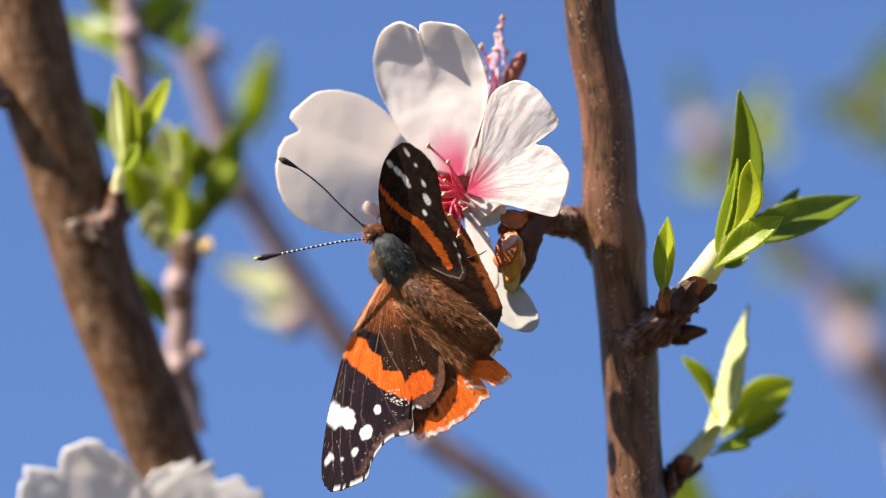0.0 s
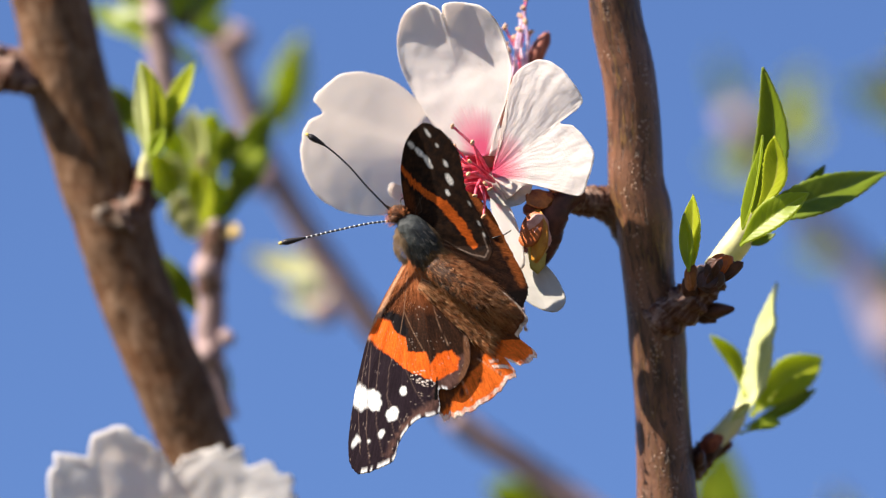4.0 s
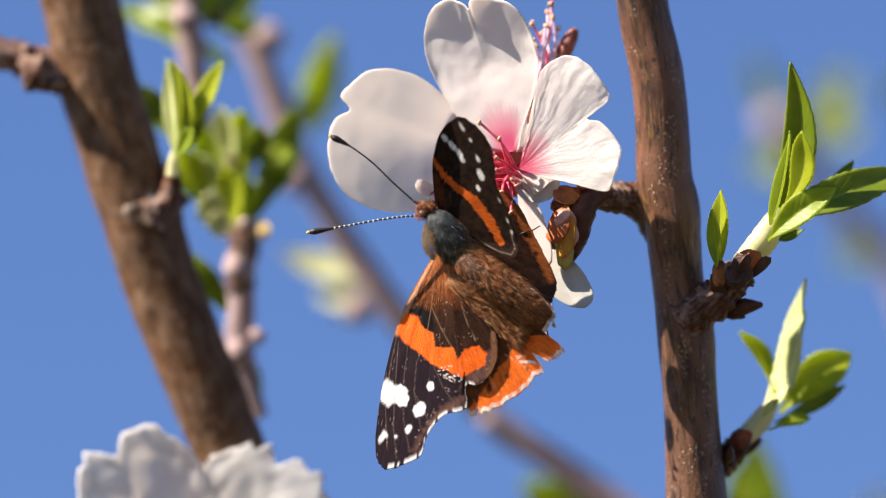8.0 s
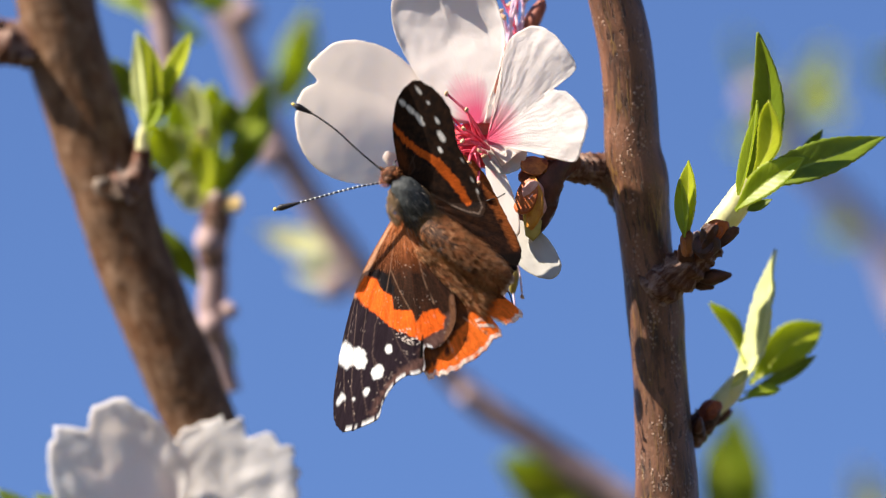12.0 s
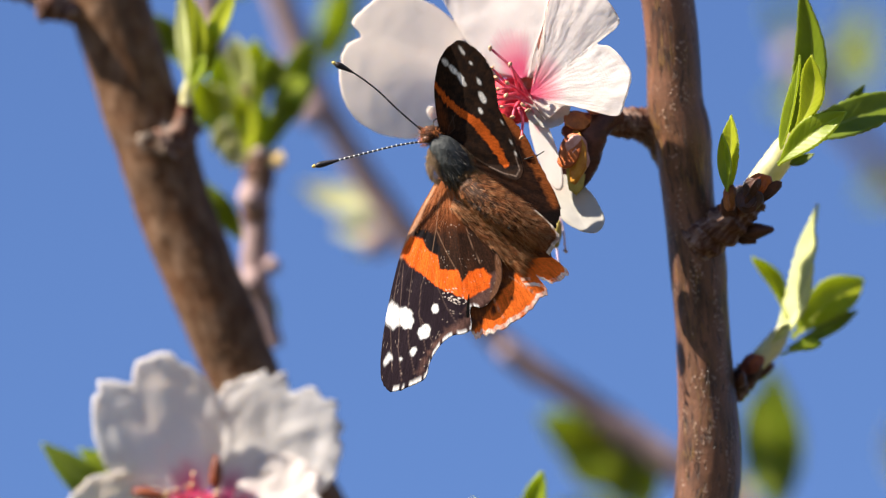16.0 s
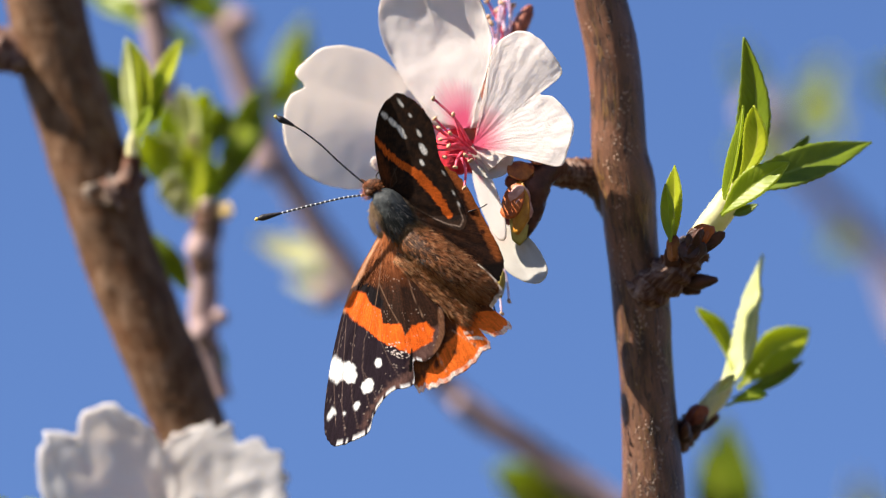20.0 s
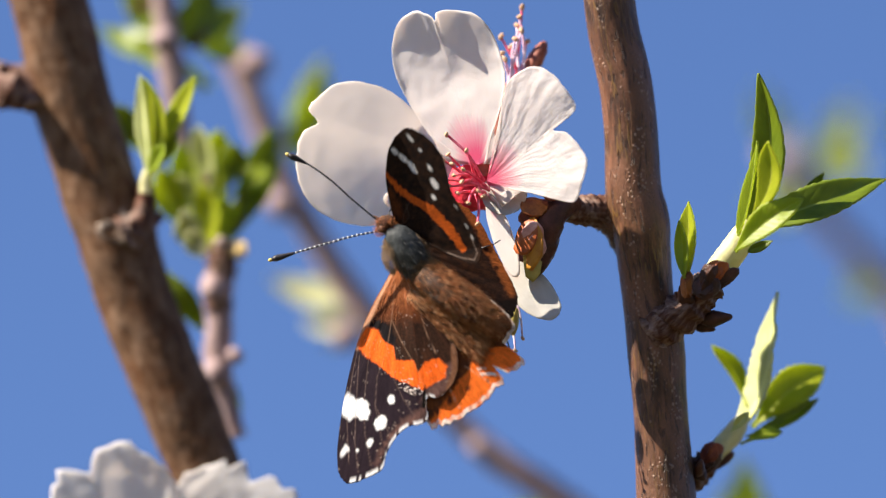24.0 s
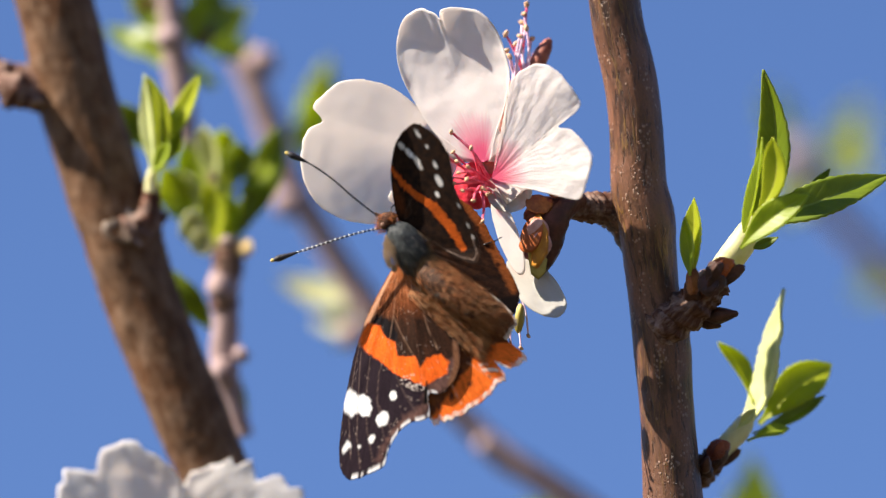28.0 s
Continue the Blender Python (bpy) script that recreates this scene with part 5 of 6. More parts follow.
def low_blossom():
    o = (-37.6, 23.3, -43.3)
    ob = thing("blossom", o, "white blossom low beside the limb, petals crumpled", "flower", "blossoms")
    R = lambda p: rel(p, o)
    part("petal", petal(R((-39.6, 23.3, -43.4)), R((-48.1, 22.1, -23.3)), 18.5, (-0.10, -1, 0.10), cup=0.05, ruffle=0.04, notch=0.16, notch_at=-6, seed=11.0, skew=-0.1, frill=0.05), PETAL_DULL, ob, "white crumpled petal")
    part("petal", petal(R((-35.7, 22.7, -43.7)), R((-22.8, 23.3, -27.8)), 20.0, (-0.10, -1, 0.10), cup=0.05, ruffle=0.04, notch=0.10, notch_at=-8, seed=12.0, frill=0.07), PETAL_DULL, ob, "white crumpled petal")
    part("petal", petal(R((-34.5, 21.4, -44.0)), R((-21.9, 20.2, -42.5)), 13.0, (-0.3, -0.9, 0.35), cup=0.1, ruffle=0.06, notch=0.08, seed=13.0), PETAL_WHITE, ob, "white sunlit petal")
    part("petal", petal(R((-40.0, 22.1, -45.2)), R((-58.4, 21.4, -45.9)), 12.0, (0.1, -0.9, 0.4), cup=0.1, ruffle=0.08, notch=0.08, seed=14.0), PETAL_DULL, ob)
    part("petal", petal(R((-36.8, 22.1, -46.0)), R((-36.1, 21.4, -61.3)), 15.0, (0.1, -0.9, 0.2), cup=0.1, ruffle=0.08, notch=0.08, seed=15.0), PETAL_DULL, ob)
    part("sepal", lump(R((-36.8, 20.8, -39.7)), (1.3, 0.9, 2.5), (0.05, 0, 1), 0.15, 8, 12, 1.0, 0.4), SCALE_RED, ob, "dark red-brown sepal")
    part("sepal", lump(R((-45.8, 20.8, -42.6)), (1.1, 0.9, 2.8), (-1, 0, 0.2), 0.15, 8, 12, 2.0), SCALE_RED, ob, "dark red-brown sepal")
    part("receptacle", lump(R((-38.8, 22.1, -44.4)), (4.6, 2.2, 2.4), (0, -1, 0.1), 0.15, 10, 14, 4.0), HEART_DEEP, ob, "dark magenta flower heart")
    rnd = random.Random(8)
    for k in range(9):
        foot = R((-39.1, 20.8, -44.0)) + Vector((rnd.uniform(-2, 2), 0, rnd.uniform(-1, 1)))
        top = foot + Vector((rnd.uniform(-4.0, 3.0), -rnd.uniform(1, 4), rnd.uniform(0.5, 4.6)))
        stamen(ob, foot, top, (rnd.uniform(-0.3, 0.3), -0.3, 0), FILAMENT, 0.16, 0.45, k * 1.1)
    part("stalk", tube(shifted([(-36.1, 23.9, -44.9, 1.10), (-32.2, 23.9, -48.1, 1.18), (-29.0, 23.9, -52.0, 1.26), (-26.7, 23.9, -55.2, 1.41)], o), 12, 6, 0.1), SEPAL, ob)
    shoot((-50.3, 25.4, -43.3), "green leaves behind the low blossom", [
        ((-51.1, 25.4, -45.7), (-61.2, 25.4, -35.6), 5.0, LEAF_DARK, dict(fold=0.35, curl=-0.05, front=(0.2, -0.9, 0.3))),
        ((-50.4, 26.9, -46.1), (-58.4, 26.3, -37.8), 3.0, LEAF_GOLD, dict(fold=0.35, curl=-0.05, front=(0.2, -0.9, 0.3))),
        ((-46.4, 26.9, -44.2), (-56.1, 26.9, -36.4), 4.8, LEAF_FRESH, dict(fold=0.35, curl=-0.05, front=(0.2, -0.9, 0.3))),
        ((-42.5, 26.9, -43.4), (-51.6, 26.9, -39.6), 3.4, LEAF_FRESH, dict(fold=0.35, curl=-0.05, front=(0.2, -0.9, 0.3)))])


low_blossom()


# ---- the butterfly ----
def wing(origin, base, outline, depth, colour, ragged=0.0, nu=190, nv=120, seed=0.0):
    """A wing fanned out from its root: outline runs round the free edge, depth(x, z) gives the lie of the blade."""
    b = np.array(base)
    line = spline(outline, 24)
    angle = np.unwrap([math.atan2(p[1] - b[1], p[0] - b[0]) for p in line])
    reach = np.array([math.hypot(p[0] - b[0], p[1] - b[1]) for p in line])
    way = np.linspace(0, 1, len(line))

    def shape(u, v):
        s = (u + 1) / 2
        a, r = np.interp(s, way, angle), np.interp(s, way, reach)
        r *= 1 + ragged * (noise.noise(Vector((s * 34, seed, 0))) + 0.6 * noise.noise(Vector((s * 90, seed, 1))))
        x, z = b[0] + math.cos(a) * r * v, b[1] + math.sin(a) * r * v
        y = depth(x, z) + 0.12 * math.sin(s * 40) * v * (1 - v)
        return Vector((x, y, z))

    def paint(u, v, p):
        return colour((u + 1) / 2, v, p.x, p.z)

    return sheet(nu, nv, shape, 0.16, paint)


def blend(a, b, t):
    t = min(1.0, max(0.0, t))
    return tuple(p + (q - p) * t for p, q in zip(a, b))


def band_at(x, z, line):
    """How far inside a band given by (x, z, half width) points: 1 inside, 0 outside, soft within 0.15 mm."""
    best = -9.0
    for (x0, z0, w0), (x1, z1, w1) in zip(line, line[1:]):
        dx, dz = x1 - x0, z1 - z0
        t = min(1.0, max(0.0, ((x - x0) * dx + (z - z0) * dz) / (dx * dx + dz * dz)))
        best = max(best, w0 + (w1 - w0) * t - math.hypot(x - x0 - dx * t, z - z0 - dz * t))
    return best


ORANGE, RUST, BLACK, BROWN, DUSK, WHITE = (0.82, 0.125, 0.010), (0.27, 0.050, 0.012), (0.007, 0.005, 0.006), (0.165, 0.047, 0.011), (0.017, 0.010, 0.015), (0.88, 0.88, 0.88)


def spots(x, z, colour, list_of, wob=0.25):
    for cx, cz, rx, rz, tilt in list_of:
        c, s = math.cos(tilt), math.sin(tilt)
        u, w = ((x - cx) * c + (z - cz) * s) / rx, (-(x - cx) * s + (z - cz) * c) / rz
        d = 1 - math.hypot(u, w) + wob * noise.noise(Vector((x * 1.6, z * 1.6, cx)))
        colour = blend(colour, WHITE, d * min(rx, rz) / 0.16)
    return colour


def inside(x, z, corners):
    """How far inside a closed outline, in mm; negative outside."""
    best, odd = 99.0, False
    for (x0, z0), (x1, z1) in zip(corners, corners[1:] + corners[:1]):
        dx, dz = x1 - x0, z1 - z0
        t = min(1.0, max(0.0, ((x - x0) * dx + (z - z0) * dz) / (dx * dx + dz * dz)))
        best = min(best, math.hypot(x - x0 - dx * t, z - z0 - dz * t))
        if (z0 > z) != (z1 > z) and x < x0 + (z - z0) / dz * dx:
            odd = not odd
    return best if odd else -best


def near_line(x, z, lines):
    """Distance to the nearest of several lines."""
    return min(-band_at(x, z, [(a, b, 0.0) for a, b in line]) for line in lines)


FORE_BAND = [(-7.7, -11.67), (-6.47, -9.61), (-4.64, -10.07), (-3.95, -11.6), (-2.65, -12.29), (-2.42, -14.13), (0.02, -14.29), (0.56, -15.82), (1.55, -14.6), (3.46, -14.06),
             (4.61, -15.37), (4.22, -16.89), (2.23, -17.89), (1.09, -18.42), (-1.44, -17.34), (-3.12, -16.58), (-4.72, -15.04), (-6.17, -13.97), (-7.55, -12.52)]
FORE_VEINS = [[(-2.64, -2.05), (-2.33, -4.19), (-2.88, -8.78), (-3.72, -13.36), (-5.03, -16.42), (-5.42, -20.24), (-4.6, -25.0)], [(-2.88, -8.78), (-1.58, -11.84), (0.48, -15.66), (1.32, -18.11)],
              [(-1.26, -2.28), (0.72, -6.49), (1.63, -10.31), (3.01, -13.53)], [(-3.65, -13.36), (-2.74, -16.81), (-1.59, -19.49), (-0.22, -21.63)],
              [(-2.33, -2.05), (-5.01, -6.48), (-7.2, -11.06), (-8.5, -16.42), (-9.3, -22.53), (-9.2, -28.0)], [(-6.17, -14.12), (-6.9, -19.48), (-6.9, -24.07), (-6.05, -29.0)],
              [(-7.4, -13.5), (-8.0, -20.0), (-8.3, -25.0), (-7.9, -29.5)], [(-5.42, -20.24), (-4.1, -23.0), (-3.2, -25.0)]]


def left_fore(s, v, x, z):
    k = noise.noise(Vector((x * 1.3, z * 1.3, 0))) + 0.5 * noise.noise(Vector((x * 3.1, z * 3.1, 4)))
    grit = noise.noise(Vector((x * 6.5, z * 6.5, 8)))
    ray = noise.noise(Vector((math.atan2(x + 1.5, 1.0 - z) * 40, 0.25 * z, 3)))
    band = inside(x, z, FORE_BAND) + k * 0.16 + ray * 0.12
    under = np.interp(x, [-8.7, -6.4, -4.5, -2.6, 0.5, 2.5, 4.5], [-11.5, -13.6, -14.6, -16.4, -17.6, -17.6, -16.5])
    # copper scales near the root, darkening towards the band
    colour = blend((0.115, 0.033, 0.010), (0.46, 0.150, 0.054), (z + 7.8) / 5.0 + k * 0.4 + ray * 0.6)
    colour = blend(colour, (0.022, 0.010, 0.006), (-7.4 - z + 0.10 * x + k * 0.7 + ray * 0.8) / 2.2)
    colour = blend(colour, (0.14, 0.048, 0.020), 0.55 * max(0.0, grit) + 0.25 * ray)
    jag = inside(x, z, [(-6.9, -9.4), (-5.6, -8.2), (-3.6, -9.0), (-2.6, -9.8), (-2.0, -12.6), (-4.2, -12.2), (-4.6, -10.4)]) + k * 0.4
    colour = blend(colour, BLACK, jag / 0.3)
    costa = band_at(x, z, [(-2.2, -1.6, 0.25), (-4.6, -6.0, 0.35), (-6.6, -10.0, 0.50), (-7.9, -12.4, 0.62)])
    colour = blend(colour, (0.52, 0.27, 0.155), costa / 0.25 + 0.25 * k)
    if x < 2.3:
        colour = blend(colour, DUSK, (under - z) / 0.35)
    # worn brown rim past the dark field
    worn = inside(x, z, [(1.4, -17.9), (6.2, -13.0), (5.6, -18.0), (2.0, -20.6), (1.6, -22.8), (-1.2, -23.4), (-3.2, -25.2), (-4.4, -27.4), (-5.2, -29.2), (-6.2, -28.2), (-4.4, -24.8), (-2.2, -22.2), (0.2, -20.8), (1.0, -19.0)])
    colour = blend(colour, (0.115, 0.060, 0.050), (worn + 0.5 * k) / 0.8)
    colour = blend(colour, (0.20, 0.09, 0.045), min(0.8, (0.5 - near_line(x, z, [[(5.4, -12.6), (5.5, -15.8), (4.6, -18.2)]])) / 0.3))
    colour = blend(colour, ORANGE, band / 0.14)
    colour = blend(colour, (0.60, 0.20, 0.07), 0.5 * max(0.0, grit) if band > 0 else 0.0)
    colour = spots(x, z, colour, [(*(-8.93, -20.38), 1.2, 1.80, 0.1), (*(-7.33, -20.69), 1.25, 1.6, 0.3), (*(-3.21, -19.54), 0.55, 0.74, 0), (*(-4.73, -22.67), 0.85, 1.2, -0.5),
                                  (*(-6.26, -25.27), 0.45, 0.72, -0.5), (*(-8.02, -26.34), 0.26, 0.36, -0.5), (*(-9.85, -26.36), 0.42, 1.0, -0.4), (*(-9.3, -26.0), 0.3, 0.6, 0.3)])
    chips = near_line(x, z, [[(-1.6, -17.5), (-0.5, -17.2)], [(-0.9, -18.3), (0.6, -18.5)]])
    if chips < 0.55 and noise.noise(Vector((x * 9.3, z * 9.1, 5))) > 0.30:
        colour = (0.80, 0.70, 0.64)
    edge = (v - 0.968) / 0.02 if 0.40 < s < 0.80 else -1
    if edge > 0 and noise.noise(Vector((s * 60, 0, 9))) > -0.1:
        colour = blend(colour, (0.85, 0.83, 0.82), edge * 0.95)
    if grit > 0.50 and noise.noise(Vector((x * 0.8, z * 0.8, 31))) > 0.05:
        colour = blend(colour, (0.50, 0.40, 0.34), 0.6)
    slit = band_at(x, z, [(1.39, -17.75, 0.10), (1.16, -20.6, 0.28)])
    colour = blend(colour, (0.002, 0.002, 0.002), slit / 0.08 + 0.5)
    return blend(colour, ((0.42, 0.25, 0.16) if z > under else (0.20, 0.135, 0.11)) if band < 0 else (0.70, 0.20, 0.06), 0.62 - near_line(x, z, FORE_VEINS) / 0.12)


def left_hind(s, v, x, z):
    k = noise.noise(Vector((x * 1.1, z * 1.1, 7))) + 0.5 * noise.noise(Vector((x * 2.9, z * 2.9, 5)))
    grit = noise.noise(Vector((x * 6.0, z * 6.0, 8)))
    colour = blend(BROWN, (0.05, 0.024, 0.016), 0.35 + k * 0.8)
    lobe = 1.68 < x < 16.03 and z < -12.9
    rim = min((x - 1.68 - 0.2 * k) / 0.3, (-21.4 + 1.25 * (x - 2.67) - z + 0.5 * k) / 0.4)
    rim = max(rim, min((x - 9.6 + 0.3 * k) / 0.25, (-12.9 - z) / 0.25))
    colour = blend(colour, (0.84, 0.16, 0.02), rim if lobe else 0.0)
    for cx, cz, r in ((*(4.73, -19.87), 0.5), (*(7.25, -18.32), 0.35), (*(9.92, -17.33), 0.25), (*(3.05, -21.39), 0.4)):
        colour = blend(colour, (0.10, 0.030, 0.012), (r - math.hypot(x - cx, (z - cz) * 0.6)) / 0.2 + k * 0.4)
    vein = near_line(x, z, [[(7.0, -15.4), (9.6, -17.2), (10.6, -18.0)], [(4.4, -17.6), (6.0, -21.0)]])
    colour = blend(colour, (0.88, 0.48, 0.30), 0.6 - vein / 0.2 + 0.3 * grit)
    if v > 0.965:
        colour = blend(colour, (0.88, 0.76, 0.66), 0.7 + k)
    return colour


def right_fore(s, v, x, z):
    k = noise.noise(Vector((x * 1.3, z * 1.3, 3))) + 0.5 * noise.noise(Vector((x * 3.1, z * 3.1, 6)))
    grit = noise.noise(Vector((x * 6.0, z * 6.0, 2)))
    ray = noise.noise(Vector((math.atan2(x + 1.0, z - 1.0) * 30, 0.3 * z, 5)))
    line = [(-2.3, 10.9, 0.30), (-0.63, 8.81, 0.50), (1.13, 7.28, 0.55), (3.42, 5.74, 0.70), (5.71, 3.06, 0.74), (7.55, 0.05, 0.55)]
    band = band_at(x, z, line) + k * 0.18 + ray * 0.22
    colour = blend((0.012, 0.008, 0.007), (0.030, 0.015, 0.009), 0.5 + k)
    colour = blend(colour, (0.10, 0.030, 0.010), (band_at(x, z, [(-1.7, 8.6, 0.7), (-1.0, 6.0, 0.9), (-0.2, 4.4, 0.5)]) + 0.3 * k) / 0.8)
    colour = blend(colour, (0.54, 0.105, 0.014), band / 0.16)
    colour = blend(colour, (0.20, 0.035, 0.008), 0.7 * max(0.0, ray + grit) if band > 0 else 0.0)
    colour = blend(colour, (0.085, 0.065, 0.052), 0.55 - near_line(x, z, [[(0.9, 7.2), (-0.2, 5.2), (-0.4, 4.0)], [(0.3, 6.6), (0.6, 4.9), (-0.3, 4.0)]]) / 0.14)
    tint = 0.62 + 0.3 * grit
    marks = [(*(-0.75, 13.85), 0.40, 0.80, 0.75), (*(0.35, 12.80), 0.42, 1.05, 0.75), (*(1.45, 11.55), 0.42, 1.20, 0.55), (*(1.50, 15.40), 0.26, 0.85, 0.55), (*(2.74, 13.65), 0.22, 0.42, 0.5),
             (*(3.85, 11.25), 0.30, 0.68, 0.45), (*(4.34, 9.03), 0.45, 1.10, 0.5), (*(4.11, 7.27), 0.32, 0.58, 0.6), (*(7.01, 5.74), 0.18, 0.45, 0.6), (*(8.23, 3.06), 0.18, 0.45, 0.5), (*(8.9, 1.5), 0.2, 0.5, 0.3)]
    lit = spots(x, z, (0.0, 0.0, 0.0), marks)[0] / WHITE[0]
    colour = blend(colour, (0.80 * tint + 0.2, 0.78 * tint + 0.2, 0.76 * tint + 0.2), lit)
    hem = near_line(x, z, [[(8.7, 1.6), (9.45, -0.6), (9.0, -1.55), (7.23, -1.15), (5.4, -0.3)]])
    colour = blend(colour, (0.24, 0.18, 0.15), (0.12 - hem) / 0.15 + 0.8 * grit if hem < 0.28 else 0.0)
    seam = near_line(x, z, [[(5.6, -0.35), (3.6, 0.85), (1.6, 2.3), (0.0, 3.2)]])
    return blend(colour, (0.20, 0.15, 0.12), 0.25 - seam / 0.16 + 0.5 * grit)


def right_hind(s, v, x, z):
    k = noise.noise(Vector((x * 1.1, z * 1.1, 2))) + 0.5 * noise.noise(Vector((x * 2.9, z * 2.9, 9)))
    colour = blend((0.022, 0.011, 0.008), (0.06, 0.024, 0.012), 0.3 + k)
    rim = band_at(x, z, [(7.2, 6.6, 0.7), (9.6, 3.6, 0.9), (11.5, -0.2, 0.95), (13.3, -4.0, 0.9), (14.0, -6.0, 0.6)]) + 0.3 * k
    colour = blend(colour, (0.30, 0.085, 0.022), rim / 0.5)
    for c in ((9.3, 2.6), (10.7, 0.1), (12.0, -2.4)):
        colour = blend(colour, (0.05, 0.016, 0.008), (0.45 - math.hypot(x - c[0], z - c[1])) / 0.2)
    return blend(colour, (0.012, 0.008, 0.007), (-6.6 - z + 0.3 * k) / 0.4)


def fur(origin_of, count, length, lean, width, rnd):
    """Many fine tapering hairs as one mesh. origin_of() gives a root and its outward way."""
    verts, faces = [], []
    for _ in range(count):
        root, way = origin_of()
        way = (way + Vector(lean) + Vector((rnd.uniform(-0.35, 0.35), rnd.uniform(-0.35, 0.35), rnd.uniform(-0.35, 0.35)))).normalized()
        side = way.cross(Vector((0, -1, 0.1))).normalized() * width
        reach = length * rnd.uniform(0.5, 1.15)
        mid = root + way * reach * 0.55 + Vector((0, -0.05, 0))
        end = root + (way + Vector(lean) * 0.25).normalized() * reach
        n = len(verts)
        for p, w in ((root, 1.0), (mid, 0.7)):
            verts += [tuple(p - side * w), tuple(p + side * w), tuple(p + Vector((0, -width * 1.2, 0)))]
        verts.append(tuple(end))
        faces += [(n, n + 1, n + 4, n + 3), (n + 1, n + 2, n + 5, n + 4), (n + 2, n, n + 3, n + 5), (n + 3, n + 4, n + 6), (n + 4, n + 5, n + 6), (n + 5, n + 3, n + 6)]
    return verts, faces, {}


def butterfly():
    o = (-3.3, -5.8, 4.0)
    ob = thing("butterfly", o, "worn dark brown butterfly with orange bands and white spots", "butterfly")
    rnd = random.Random(3)
    flat = lambda x, z: -0.6 - 0.33 * min(x, 0.0) - 0.14 * max(x, 0.0) + 0.15 * z + 0.002 * (x * x + 0.3 * z * z)
    spread_hind = part("hindwing", wing(o, (1.15, -3.44), [(0.61, -13.36), (0.76, -19.47), (1.83, -23.13), (3.36, -23.36), (6.11, -22.29), (8.85, -20.69), (10.84, -18.70), (12.06, -17.33), (11.15, -16.79), (9.31, -16.72), (8.85, -16.03), (10.99, -15.80), (12.67, -16.26), (14.50, -15.65), (14.66, -14.43), (12.98, -13.66), (12.52, -12.21), (13.74, -9.69), (10.69, -6.49)],
                          lambda x, z: 0.55 + flat(x, z), left_hind, 0.030, seed=2.0), WING, ob, "brown hindwing with ragged orange rim")
    spread_fore = part("forewing", wing(o, (-1.53, -1.30), [(-2.29, -1.45), (-3.97, -4.20), (-6.11, -8.02), (-7.79, -12.21), (-9.16, -17.18), (-10.23, -22.52), (-10.76, -26.72), (-10.53, -29.39), (-9.31, -30.69), (-6.87, -30.00), (-4.73, -28.93), (-4.12, -26.95), (-2.75, -24.66), (-1.07, -23.28), (1.53, -22.60), (1.60, -19.47), (3.44, -19.47), (5.34, -17.33), (6.03, -14.50), (4.96, -10.31), (1.91, -4.20)],
                          flat, left_fore, 0.008, 220, 150, 4.0), WING, ob, "dark forewing with orange band and white spots")
    steep = lambda x, z: 0.6 - 0.30 * max(0.0, z) - 0.42 * max(0.0, x)
    part("hindwing", wing(o, (1.91, 0.00), [(5.6, 6.9), (7.4, 6.5), (9.92, 4.0), (12.1, -0.39), (13.9, -4.0), (14.8, -6.5), (14.3, -8.4), (12.82, -10.31), (9.92, -8.78), (6.11, -4.96)],
                          lambda x, z: 1.6 - 0.10 * x, right_hind, 0.018, seed=6.0), WING, ob, "dark hindwing with rusty rim")
    raised = part("forewing", wing(o, (-0.61, 3.05), [(-1.37, 3.82), (-1.98, 7.25), (-2.21, 10.69), (-1.53, 14.12), (-0.15, 16.03), (1.37, 16.72), (3.44, 15.50), (5.34, 13.21), (6.11, 10.31), (6.56, 7.63), (8.24, 4.20), (9.62, 0.76), (9.92, -1.15), (8.85, -2.06), (6.11, -0.84), (2.29, 1.53)],
                          steep, right_fore, 0.010, 200, 120, 7.0), WING, ob, "raised dark forewing with orange band and white spots")
    hinge = Vector((-0.61, 0.00, 3.05))
    raised.data.transform(Matrix.Translation(-hinge / 1000))
    raised.location = hinge / 1000
    thorax = part("thorax", lump(Vector((0.00, -1.00, 0.38)), (2.5, 2.2, 3.9), (0.55, 0.1, -0.8), 0.14, 18, 26, 1.0), FUR_GREY, ob, "slate-grey furry thorax")
    abdomen = part("abdomen", tube([(*(2.29, -1.60, -3.05), 1.9), (*(4.96, -2.70, -5.11), 2.1), (*(8.02, -3.50, -7.25), 1.9), (*(10.69, -3.90, -9.16), 1.4), (*(12.82, -4.00, -10.76), 0.6)], 20, 8, 0.08, 1.2, 3.0), FUR_BROWN, ob, "dark brown tapering abdomen")
    head = part("head", lump(Vector((-2.75, -1.00, 3.89)), (1.35, 1.3, 1.3), (-0.6, 0, 0.7), 0.12, 12, 16, 2.0), FUR_BROWN, ob, "small furry brown head")
    for c in ((-3.21, -1.90, 3.28), (-1.98, -0.90, 4.58)):
        part("eye", lump(Vector(c), (0.62, 0.55, 0.7), (0, -1, 0), 0.02, 10, 12, 1.0), EYE, head)
    for tip in ((-4.27, -1.20, 5.11), (-3.82, -1.40, 4.50)):
        part("palp", tube([(*(-2.90, -1.20, 4.05), 0.35), (*tip, 0.12)], 8, 4), FUR_BROWN, head)
    feelers = []
